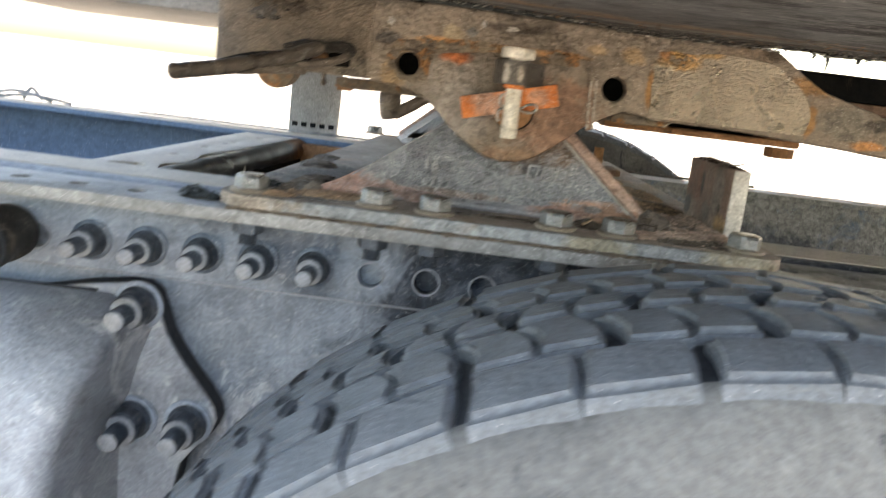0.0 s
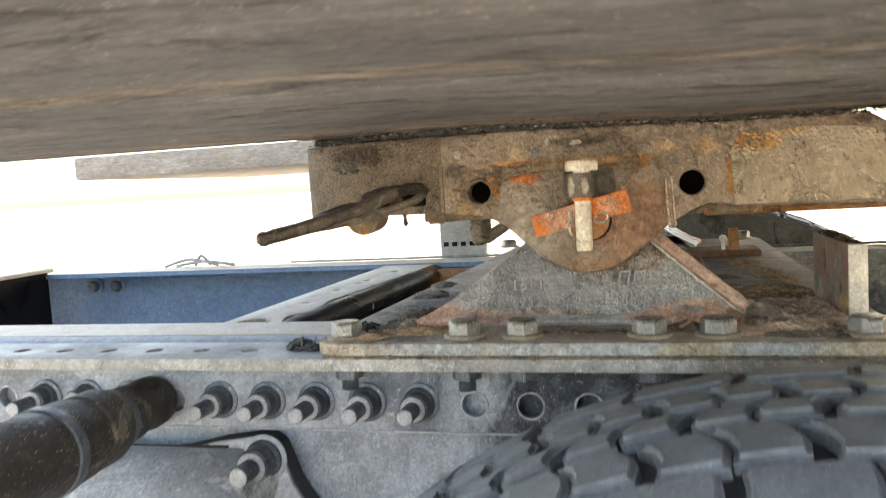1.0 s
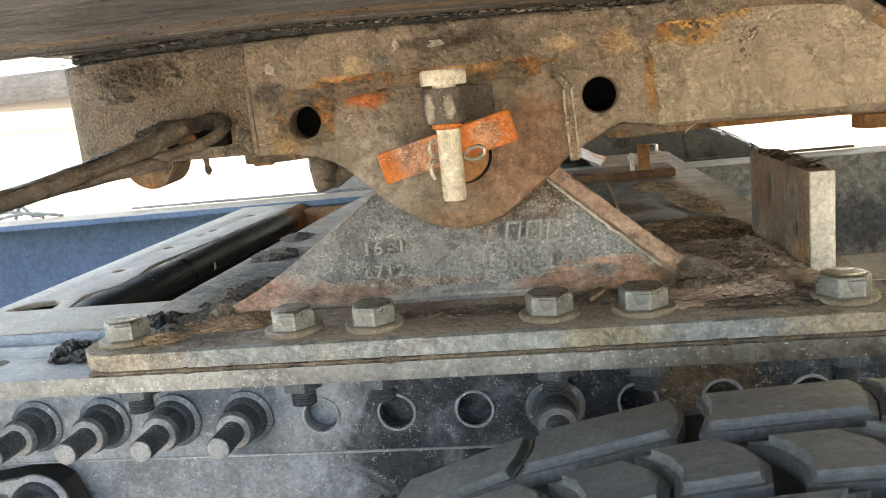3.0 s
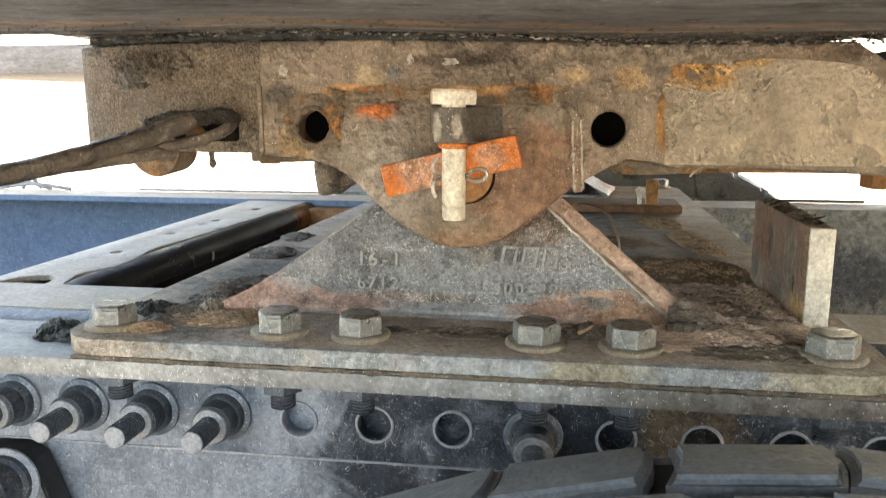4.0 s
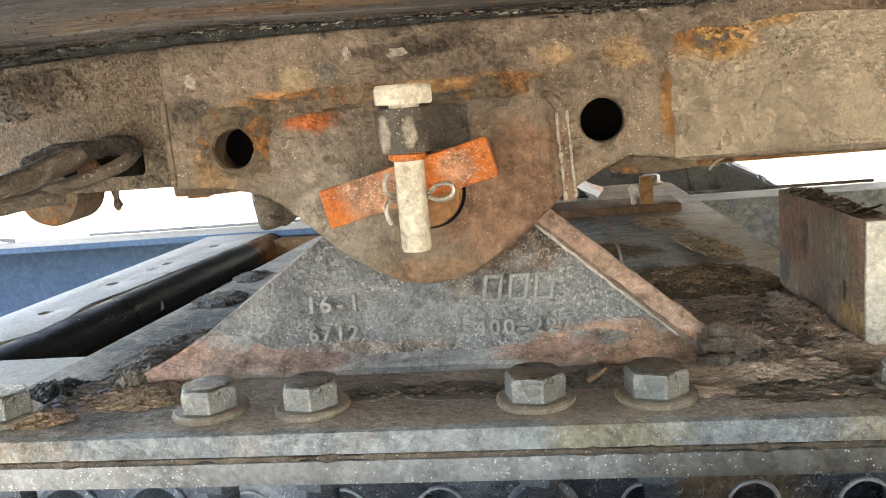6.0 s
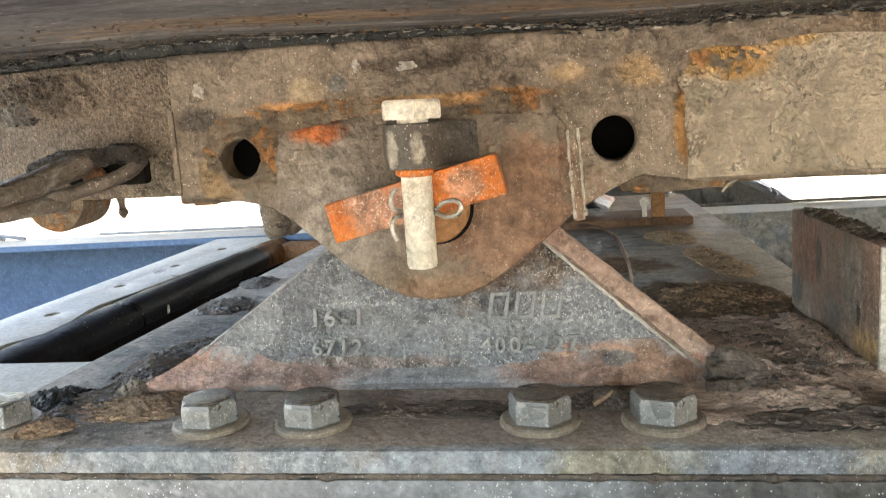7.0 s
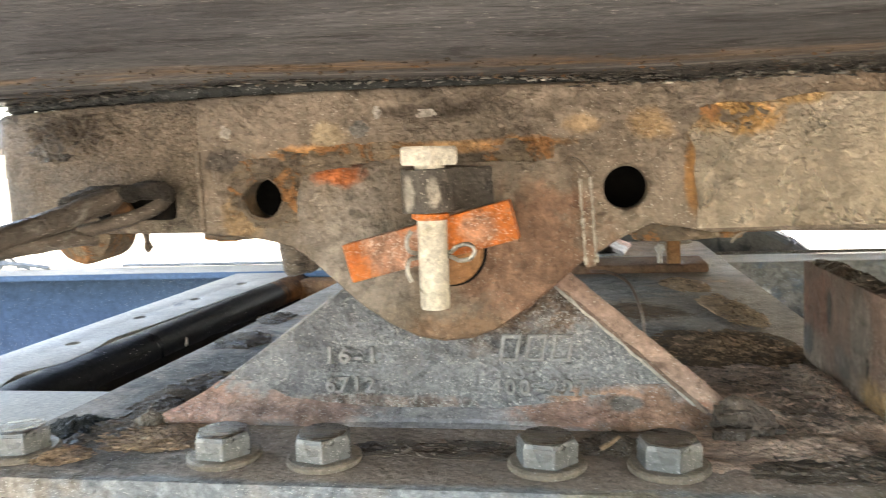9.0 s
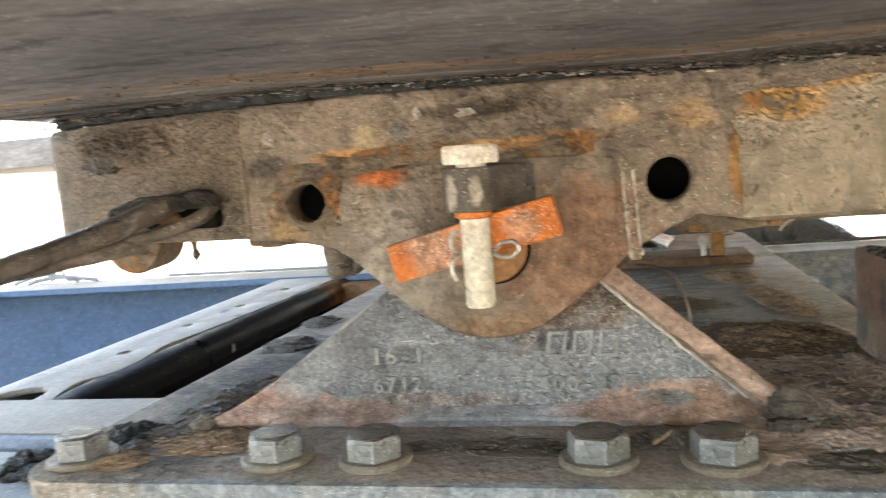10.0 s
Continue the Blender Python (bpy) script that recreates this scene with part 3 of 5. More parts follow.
    for cx, cy, a in ((x1 - r, y0 + r, -90), (x1 - r, y1 - r, 0), (x0 + r, y1 - r, 90), (x0 + r, y0 + r, 180)):
        out += [(cx + r * math.cos(radians(a + 90 * i / n)), cy + r * math.sin(radians(a + 90 * i / n))) for i in range(n + 1)]
    return out


# ---- ground ----
GROUND = 0.07
solid("ground", plate([(-400, -400), (400, -400), (400, 400), (-400, 400)], [], xy(GROUND), (0, 0, -0.3)), M_GROUND, "pale concrete yard under the truck", "ground", "structure", 0)

# ---- truck frame rails ----
PITCH, HOLE0 = 0.0587, 0.0025


def frame_rail(y_web, inward, mat, label):
    """A pressed C rail with rounded corners, its flanges turned inward."""
    rail = thing("frame_rail", (0, y_web, 0.77), label, "frame rail", "truck frame rails")
    s = inward
    r = 0.024
    outer = [(0.105, 1.033)] + [(r + r * math.cos(radians(a)), 1.033 - r + r * math.sin(radians(a))) for a in range(90, 181, 15)]
    outer += [(r + r * math.cos(radians(a)), 0.655 + r + r * math.sin(radians(a))) for a in range(180, 271, 15)] + [(0.105, 0.655)]
    k = 0.009
    ri = r - k
    inner = [(0.105, 0.655 + k)] + [(r + ri * math.cos(radians(a)), 0.655 + r + ri * math.sin(radians(a))) for a in range(270, 179, -15)]
    inner += [(r + ri * math.cos(radians(a)), 1.033 - r + ri * math.sin(radians(a))) for a in range(180, 89, -15)] + [(0.105, 1.033 - k)]
    bm = plate(outer + inner, [], lambda u, v: (-3.2, y_web + s * u, v), (5.4, 0, 0))
    part("rail", bm, mat, rail)
    dust = plate([(-3.2, y_web + s * 0.026), (2.2, y_web + s * 0.026), (2.2, y_web + s * 0.103), (-3.2, y_web + s * 0.103)], [], xy(1.0333), (0, 0, 0.0008))
    part("dust_film", dust, M_TOP, rail, "pale dust lying on the rail's top flange")
    return rail


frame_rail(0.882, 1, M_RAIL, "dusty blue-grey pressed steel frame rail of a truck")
frame_rail(2 * CY - 0.882, -1, M_FAR, "blue painted steel frame rail of a truck")

# mounting angle along the near rail, with its rows of holes
angle_thing = thing("mounting_angle", (0, 0.84, 0.93), "dusty steel mounting angle with a row of holes", "mounting angle")
tops = [(HOLE0 + PITCH * k, 0.838) for k in range(-22, 9)]
bm = plate(rounded(-1.7, 0.9, 0.797, 0.8795, 0.002), [circle(x, y, 0.0095, 20) for x, y in tops], xy(1.019), (0, 0, 0.012), 0.0012)
part("horizontal_leg", bm, M_ANGLE, angle_thing)
studded = {-2, -3, -4, -5, -6, -8, -9, -10, 2}
holes = [circle(HOLE0 + PITCH * k, 0.966, 0.0125, 24) for k in range(-14, 8)]
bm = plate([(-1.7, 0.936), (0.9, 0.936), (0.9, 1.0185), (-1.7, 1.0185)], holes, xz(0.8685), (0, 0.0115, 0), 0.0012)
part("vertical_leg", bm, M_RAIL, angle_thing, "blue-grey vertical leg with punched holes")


part("dust_line", roughen(tube([(-1.7 + 2.6 * i / 260, 0.8682, 0.9358) for i in range(261)], 0.0011, 6), 0.0007, 150), M_HANGER, angle_thing, "pale line along the lower edge")


def lip(x, z, r, y):
    """A thin ring of dust round a hole."""
    return roughen(lathe([(r, 0), (r + 0.0024, 0), (r + 0.0020, -0.0012), (r + 0.0006, -0.0014), (r, 0)], (x, y, z), (0, 1, 0), 32), 0.0006, 160)


for k in range(-14, 8):
    if k not in studded:
        part("hole_lip", lip(HOLE0 + PITCH * k, 0.966, 0.0125, 0.8684), M_HANGER, angle_thing)


def stud_bolt(x, y, z, length, scale=1.0):
    """A washer, a flanged nut and a threaded stud end pointing outward (towards -y)."""
    ob = thing("stud_bolt", (x, y, z), "dark grimy stud bolt with nut and washer on the frame", "bolt", "frame stud bolts")
    s = scale
    part("washer", lathe([(0.0205 * s, 0), (0.0215 * s, -0.001), (0.0215 * s, -0.003), (0.0195 * s, -0.0042), (0.009 * s, -0.0042)], (x, y, z), (0, 1, 0), 28), M_RAIL, ob, "dusty washer")
    nut = lathe([(0.0175 * s, -0.004), (0.0172 * s, -0.008), (0.0150 * s, -0.011), (0.0148 * s, -0.024 * s), (0.0125 * s, -0.0265 * s), (0.007 * s, -0.0265 * s)], (x, y, z), (0, 1, 0), 6 * 4)
    part("nut", nut, M_STUD, ob)
    part("nut_face", lathe([(0.0128 * s, -0.0262 * s), (0.0134 * s, -0.0270 * s), (0.0130 * s, -0.0280 * s), (0.0098 * s, -0.0280 * s)], (x, y, z), (0, 1, 0), 24), M_STUDTIP, ob, "pale rubbed nut face")
    prof = []
    h = 0.024 * s
    while h < length - 0.003:
        prof += [(0.0064 * s, -h), (0.0064 * s, -h - 0.0015), (0.0086 * s, -h - 0.0017), (0.0084 * s, -h - 0.0026)]
        h += 0.0028
    prof += [(0.0076 * s, -length + 0.002)]
    part("threaded_end", lathe(prof, (x, y, z), (0, 1, 0), 18), M_STUD, ob)
    part("tip", lathe([(0.0082 * s, -length + 0.0028), (0.0080 * s, -length + 0.0008), (0.0068 * s, -length), (0.002, -length)], (x, y, z), (0, 1, 0), 18), M_STUDTIP, ob, "pale worn stud tip")
    return ob


first = stud_bolt(HOLE0 - 2 * PITCH, 0.8685, 0.968, 0.056)
for k in sorted(studded - {-2, 2}):
    copy_thing(first, Matrix.Translation((HOLE0 + k * PITCH, 0.8685, 0.968)))
copy_thing(first, pose(HOLE0 + 2 * PITCH, 0.8685, 0.966, 6, 0, 3))

# ---- gusset plate, its studs, and the spring hanger casting ----
edge = [(-0.62, 0.905), (-0.55, 0.902), (-0.46, 0.903), (-0.40, 0.912), (-0.35, 0.924), (-0.31, 0.930), (-0.288, 0.930), (-0.276, 0.922), (-0.268, 0.900), (-0.261, 0.880), (-0.250, 0.862),
        (-0.234, 0.840), (-0.216, 0.818), (-0.206, 0.803), (-0.203, 0.790), (-0.208, 0.775), (-0.222, 0.758), (-0.24, 0.735), (-0.25, 0.68), (-0.252, 0.45), (-0.62, 0.45)]
gusset = thing("gusset_plate", (-0.4, 0.87, 0.7), "dusty grey gusset plate with a curved edge, bolted to the frame", "gusset plate")
part("plate", plate(edge, [], xz(0.8515), (0, 0.0055, 0), 0.002, 2), M_HANGER, gusset)
# Back layer in near-black, so the recess's shade sits in its colour.
part("edge", plate([(x + (0.0012 if x > -0.6 else 0.0), z) for x, z in edge], [], xz(0.8572), (0, 0.0223, 0), 0.001, 1), M_RUBBER_SHADE, gusset, "edge of the plate with its shade painted dark")
big = stud_bolt(-0.290, 0.851, 0.909, 0.062, 1.22)
for x, z in ((-0.292, 0.782), (-0.232, 0.785)):
    copy_thing(big, Matrix.Translation((x, 0.851, z)))

hanger = thing("spring_hanger", (-0.48, 0.8, 0.5), "dusty cast steel spring hanger bolted under the frame", "spring hanger")
levels = [(0.48, -0.315, 0.720, 0.020), (0.66, -0.318, 0.712, 0.020), (0.74, -0.318, 0.712, 0.022), (0.80, -0.312, 0.716, 0.022), (0.85, -0.300, 0.730, 0.024), (0.885, -0.288, 0.758, 0.026), (0.905, -0.290, 0.790, 0.026), (0.915, -0.305, 0.822, 0.018), (0.918, -0.325, 0.848, 0.004)]
bm = bmesh.new()
rows_ = []
for z, xr, yf, r in levels:
    ring = [(xr + 0.012, 0.853)] + [(xr - r + r * math.cos(radians(a)), yf + r + r * math.sin(radians(a))) for a in range(0, -91, -10)] + [(-0.66, yf + 0.01), (-0.66, 0.853)]
    rows_.append([bm.verts.new((x, y, z)) for x, y in ring])
for p, q in zip(rows_, rows_[1:]):
    for i in range(len(p)):
        bm.faces.new((p[i - 1], p[i], q[i], q[i - 1]))
bm.faces.new(rows_[0]), bm.faces.new(rows_[-1])
part("casting", bm, M_HANGER, hanger)
part("rim_lip", tube(smooth_line([(-0.66, 0.851, 0.9175), (-0.45, 0.851, 0.9165), (-0.335, 0.850, 0.9185)], 8), 0.0028, 8), M_RUBBER_SHADE, hanger, "dark gap along the casting's upper edge")

# rubber bushed pin that sticks out of the frame
axis_from, axis_to = Vector((-0.432, 0.868, 0.968)), Vector((-0.400, 0.60, 0.978))
pin = thing("bushing_pin", axis_from, "black greasy rubber bushing on a pin beside the frame", "bushing")
way = axis_to - axis_from
part("neck", lathe([(0.020, 0.0), (0.026, 0.003), (0.029, 0.012), (0.0295, 0.03), (0.0275, 0.034), (0.0275, 0.062), (0.030, 0.066), (0.030, 0.085), (0.026, 0.095)], axis_from, way, 36), M_HOSE, pin)
part("collar", lathe([(0.024, 0.092), (0.033, 0.095), (0.034, 0.108), (0.031, 0.112)], axis_from, way, 36), M_STUD, pin, "dusty clamp collar")
part("sleeve", lathe([(0.03, 0.110), (0.037, 0.113), (0.039, 0.12), (0.039, 0.150), (0.0365, 0.153), (0.0365, 0.162), (0.040, 0.165), (0.041, 0.20), (0.040, 0.36), (0.012, 0.37)], axis_from, way, 36), M_HOSE, pin, "wide black rubber sleeve")
part("band", lathe([(0.0405, 0.198), (0.0425, 0.2), (0.0425, 0.212), (0.0405, 0.214), (0.0405, 0.198)], axis_from, way, 36), M_STUD, pin, "pale worn clamp band")

# ---- cross member between the rails ----
cross = thing("cross_member", (-0.32, 1.0, 0.95), "black cross member channel with a pale dusty top and holes", "cross member")
slots = [[(cx + u * rx, y + v * ry) for u, v in circle(0, 0, 1, 16)] for cx, y, rx, ry in ((-0.3745, 1.157, 0.007, 0.009), (-0.377, 1.287, 0.0065, 0.009), (-0.367, 1.405, 0.0065, 0.010), (-0.356, 1.53, 0.007, 0.012))]
cutout = [(-0.402, 0.987), (-0.4035, 1.004), (-0.400, 1.019), (-0.390, 1.031), (-0.375, 1.036), (-0.363, 1.029), (-0.356, 1.011), (-0.352, 0.987)]
worn_edge = [(-0.329, 0.987), (-0.338, 1.006), (-0.3485, 1.040), (-0.3475, 1.055), (-0.339, 1.068), (-0.333, 1.085), (-0.3345, 1.130), (-0.344, 1.172), (-0.3445, 1.196), (-0.336, 1.25), (-0.330, 1.32), (-0.319, 1.46), (-0.308, 1.64)]
bm = plate([(-0.421, 0.987)] + cutout + worn_edge + [(-0.412, 1.64)], slots, xy(1.0248), (0, 0, 0.006), 0.0008)
part("top_flange", bm, M_TOP, cross, "pale dusty top flange")
# Added block that keeps the cutout as dark as the shaded channel.
part("inside", box(-0.418, -0.345, 0.989, 1.10, 0.985, 1.0190), M_VOID, cross, "added black block for the shade below the cutout")
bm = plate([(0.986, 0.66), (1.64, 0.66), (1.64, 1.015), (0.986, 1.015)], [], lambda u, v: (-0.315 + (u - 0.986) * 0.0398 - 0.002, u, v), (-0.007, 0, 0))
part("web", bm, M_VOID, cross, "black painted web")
line = smooth_line([(-0.337, 0.985, 1.0083), (-0.325, 1.3, 1.0083), (-0.308, 1.64, 1.0083)], 20)
part("rolled_edge", roughen(tube(line, 0.022, 24), 0.0008, 30), M_BLACK, cross, "rolled black corner with rust spots")
part("paint_drip", tube([(-0.3070, 1.26, 1.0140), (-0.3060, 1.259, 1.0100), (-0.3060, 1.258, 1.0050), (-0.3070, 1.258, 1.0020)], [0.0012, 0.0026, 0.0028, 0.0012], 8), M_GREYEND, cross, "pale dried drip")
part("bottom_flange", box(-0.40, -0.16, 0.99, 1.64, 0.655, 0.665), M_VOID, cross)
part("end_bracket", box(-0.37, -0.20, 1.60, 1.64, 0.93, 1.022, 0.004), M_RUSTY, cross, "rusty end bracket")

# second cross member, towards the cab, and the dark space under it
cross2 = thing("cross_member", (-1.3, 1.3, 0.9), "dusty pale cross member between the frame rails", "cross member")
part("top_flange", box(-1.62, -1.24, 0.99, 1.64, 1.040, 1.050, 0.003), M_TOP, cross2)
part("web", box(-1.27, -1.26, 0.99, 1.64, 0.80, 1.040), M_BLACK, cross2)

# ---- fifth wheel base plate, bolts ----
base = thing("base_plate", (0.06, 1.3, 1.034), "rusty steel fifth wheel base plate bolted across the frame", "base plate")
line = rounded(-0.203, 0.338, 0.797, 2 * CY - 0.797, 0.030, 8)
line = [(x + 0.045 * max(0.0, y - 0.85) if x < 0 else x, y) for x, y in line]
bm = plate(line, [], xy(1.0345), (0, 0, 0.0115), 0.002, 2)
part("plate", bm, M_BASE, base)


seam = [(-0.19 + 0.52 * i / 240, 0.7985 + 0.0008 * noise.noise(Vector((i * 0.21, 3, 0))), 1.0327 + 0.0006 * noise.noise(Vector((i * 0.33, 7, 0)))) for i in range(241)]
part("seam_dirt", roughen(tube(seam, [max(0.0006, 0.0018 + 0.0022 * noise.noise(Vector((i * 0.17, 1, 5)))) for i in range(241)], 7), 0.0009, 260), M_OIL, base, "oily dirt packed in the seam under the plate", 25)


def hex_bolt(x, y, z):
    ob = thing("hex_bolt", (x, y, z), "dull steel hex bolt with a round washer on the base plate", "bolt", "base plate bolts")
    part("washer", lathe([(0.0195, 0.0), (0.0202, 0.0008), (0.0202, 0.0028), (0.0188, 0.0038), (0.008, 0.0038)], (x, y, z), (0, 0, 1), 32), M_WASHER, ob, "dusty tan washer")
    b = lathe([(0.0162, 0.0036), (0.0162, 0.0135), (0.0150, 0.0156), (0.0132, 0.0163), (0.002, 0.0161)], (x, y, z), (0, 0, 1), 6)
    bmesh.ops.remove_doubles(b, verts=b.verts[:], dist=1e-6)
    bevel(b, 0.0004, 1, 40)
    part("head", b, M_BOLT, ob, "", 20)
    top = roughen(lathe([(0.0132, 0.0160), (0.0134, 0.0163), (0.0122, 0.0168), (0.002, 0.0167)], (x, y, z), (0, 0, 1), 12), 0.0003, 200)
    part("dirty_top", top, M_OIL, ob, "oily dirt on the bolt head")
    prof, h = [], -0.010
    while h > -0.052:
        prof += [(0.0078, h), (0.0088, h - 0.0011)]
        h -= 0.0022
    prof += [(0.004, h)]
    part("threaded_end", lathe(prof, (x, y, z), (0, 0, 1), 16), M_STUD, ob)
    part("nut", lathe([(0.015, -0.028), (0.015, -0.030), (0.015, -0.041), (0.012, -0.042)], (x, y, z), (0, 0, 1), 6), M_STUD, ob)
    return ob


bolt = hex_bolt(0.004, 0.830, 1.046)
for x, turn in ((-0.176, 25), (-0.053, 8), (0.122, 2), (0.182, -3), (0.304, 15)):
    copy_thing(bolt, pose(x, 0.830, 1.046, 0, 0, turn))
for x in (-0.176, -0.053, 0.004, 0.122, 0.182, 0.304):
    copy_thing(bolt, pose(x, 2 * CY - 0.830, 1.046, 0, 0, 20))

# ---- pedestal castings ----


def letters(text, x, z, size, y, parent, width):
    """Raised cast figures, one part each."""
    step = width / len(text)
    for i, sign in enumerate(text):
        cu = bpy.data.curves.new("cast_figure", "FONT")
        cu.body, cu.size, cu.extrude, cu.bevel_depth, cu.bevel_resolution, cu.resolution_u = sign, size, 0.0018, 0.0004, 1, 3
        tmp = new("cast_figure", cu)
        me = bpy.data.meshes.new_from_object(tmp.evaluated_get(bpy.context.evaluated_depsgraph_get()))
        bpy.data.objects.remove(tmp)
        xs = [v.co.x for v in me.vertices]
        mid = (max(xs) + min(xs)) / 2
        me.transform(Matrix.Translation((x + step * (i + 0.5), y, z)) @ Matrix.Rotation(radians(84.7), 4, "X") @ Matrix.Translation((-mid, 0, 0)))
        me.materials.append(M_FIG)
        under(new("cast_figure", me), parent)


def pedestal(front):
    ped = thing("pedestal_bracket", (0.052, 0.92, 1.046), "grey cast iron fifth wheel pedestal with rust-red welded foot", "pedestal", "fifth wheel pedestals")
    def stack(rows, n):
        bm, rings = bmesh.new(), []
        for z, xl, xr, yf in rows:
            ring = [(xl + (xr - xl) * i / n, yf) for i in range(n + 1)] + [(xr - 0.004, yf + 0.012), (xr - 0.018, 0.985), (xl + 0.018, 0.985), (xl + 0.004, yf + 0.012)]
            rings.append([bm.verts.new((x, y, z)) for x, y in ring])
        for p, q in zip(rings, rings[1:]):
            for i in range(len(p)):
                bm.faces.new((p[i - 1], p[i], q[i], q[i - 1]))
        bm.faces.new(rings[0]), bm.faces.new(rings[-1])
        return bm

    # the thick foot: swollen and lumpy towards both ends, plain in the middle
    bm = stack([(1.0462, -0.117, 0.224, 0.8815), (1.0480, -0.1195, 0.2265, 0.8794), (1.0505, -0.1190, 0.226, 0.8788), (1.0530, -0.1165, 0.2235, 0.8798), (1.0550, -0.1130, 0.2205, 0.8822), (1.0568, -0.1085, 0.2170, 0.8852), (1.0590, -0.1045, 0.2135, 0.8885), (1.0620, -0.0990, 0.2130, 0.8915), (1.0660, -0.0920, 0.2075, 0.8940), (1.0700, -0.0860, 0.2020, 0.8958)], 110)
    for v in bm.verts:
        if v.co.y < 0.899 and v.co.z > 1.047:
            ends = min(1.0, max(0.0, abs(v.co.x - 0.052) - 0.03) / 0.085)
            v.co.y = min(0.8985, v.co.y + 0.0075 * (1 - ends) ** 1.5 - (0.0006 + 0.0016 * ends) * (noise.noise(v.co * 42) + 0.6 * noise.noise(v.co * 120) + 0.45 * noise.noise(v.co * 320)))
            if v.co.z > 1.0505:
                v.co.y += 0.0065 * (1 - ends) ** 0.5 * min(1.0, (v.co.z - 1.0505) / 0.006)
                v.co.y = min(0.8990, v.co.y)
                v.co.z += (0.0004 + 0.0016 * ends) * noise.noise(Vector((v.co.x * 48, 3, 2)))
    part("foot", bm, M_FOOT, ped, "flared foot, rust-pink towards both ends", 60)
    bm = stack([(1.0500, -0.108, 0.216, 0.8935), (1.0600, -0.099, 0.214, 0.8945), (1.0660, -0.090, 0.2075, 0.896),
                          (1.12, -0.011, 0.1425, 0.901), (1.150, 0.020, 0.108, 0.903), (1.175, 0.036, 0.092, 0.905)], 24)
    part("body", bm, M_CAST, ped)
    ridge = smooth_line([(0.1285, 0.896, 1.1335), (0.1540, 0.893, 1.112), (0.1915, 0.889, 1.080), (0.2140, 0.886, 1.0605), (0.2205, 0.884, 1.0545)], 8)
    bm = tube(ridge, [0.0058] * (len(ridge) - 6) + [0.0058, 0.0057, 0.0055, 0.0052, 0.0047, 0.003], 12, None, 0.6)
    part("edge_rib", roughen(bm, 0.0007, 120), M_WELD, ped, "pink rust-worn edge rib")
    groove = smooth_line([(0.1245, 0.8955, 1.1325), (0.154, 0.8920, 1.1058), (0.188, 0.8885, 1.0755), (0.209, 0.8855, 1.0570)], 8)
    part("groove_dirt", roughen(tube(groove, 0.0016, 8), 0.0010, 180), M_BROWN, ped, "brown dirt in the groove below the rib")
    # Thin pale bar: dust and the rib's highlight in one colour.
    line = smooth_line([(0.121, 0.8985, 1.1325), (0.152, 0.8960, 1.1040), (0.184, 0.8930, 1.0760), (0.203, 0.8905, 1.0595)], 8)
    part("dust_line", roughen(tube(line, 0.0013, 8), 0.0008, 200), M_GREYEND, ped, "pale dust and painted highlight along the rib")
    ridge = smooth_line([(0.0, 0.899, 1.1285), (-0.045, 0.898, 1.0965), (-0.088, 0.894, 1.066)], 8)
    part("dust_line", roughen(tube(ridge, 0.0007, 8), 0.0006, 160), M_FIG, ped, "pale line along the front edge")
    if front:
        letters("16-1", -0.0165, 1.0815, 0.0145, 0.8968, ped, 0.036)
        letters("6712", -0.0160, 1.0640, 0.0130, 0.8953, ped, 0.033)
        letters("400-227", 0.086, 1.0632, 0.0130, 0.8953, ped, 0.059)
        for i in range(3):
            x = 0.0915 + i * 0.0152
            lean = 0.0026
            loop = [(x, 1.0825), (x + 0.0118, 1.0825), (x + 0.0118 + lean, 1.0985), (x + lean, 1.0985)]
            hole = [(x + 0.0027, 1.0847), (x + 0.0022 + lean, 1.0963), (x + 0.0095 + lean, 1.0963), (x + 0.0095, 1.0847)]
            part("maker_mark", roughen(plate(loop, [hole], lambda u, v: (u, 0.8946 + (v - 1.066) * 0.0926, v), (0, 0.003, 0), 0.0005, 1), 0.0003, 300), M_FIG, ped, "raised plain cast frame")
    return ped


ped = pedestal(True)
far_ped = pedestal(False)
far_ped.matrix_basis = pose(0.052, 2 * CY - 0.92, 1.046, 0, 0, 180)

# ---- the fifth wheel ----
wheel = thing("fifth_wheel", (0.06, CY, 1.10), "rusty greasy fifth wheel coupling with side ears, under a trailer", "fifth wheel")
skirt = [(-0.080, 1.2452), (0.03, 1.2446), (0.10, 1.2428), (0.19, 1.2402), (0.318, 1.2395), (0.331, 1.231), (0.350, 1.2175), (0.372, 1.205), (0.400, 1.197), (0.427, 1.190), (0.445, 1.182), (0.457, 1.173), (0.461, 1.163), (0.460, 1.148), (0.452, 1.147), (0.40, 1.151),
         (0.326, 1.155), (0.30, 1.1565), (0.235, 1.158), (0.212, 1.158), (0.196, 1.161), (0.180, 1.1635), (0.165, 1.157), (0.143, 1.144), (0.128, 1.131), (0.112, 1.1175), (0.096, 1.1065), (0.080, 1.1005), (0.063, 1.0985), (0.047, 1.1015),
         (0.031, 1.109), (0.015, 1.120), (0.003, 1.131), (-0.008, 1.142), (-0.018, 1.150), (-0.026, 1.155), (-0.036, 1.1585), (-0.052, 1.162), (-0.080, 1.164)]
HOLE_L, HOLE_R = (-0.041, 1.1845, 0.0115), (0.166, 1.1835, 0.0118)


def side_skirt(y, d):
    return plate(skirt, [circle(*HOLE_L[:2], HOLE_L[2], 28), circle(*HOLE_R[:2], HOLE_R[2], 28)], xz(y), (0, d, 0), 0.0022, 3)


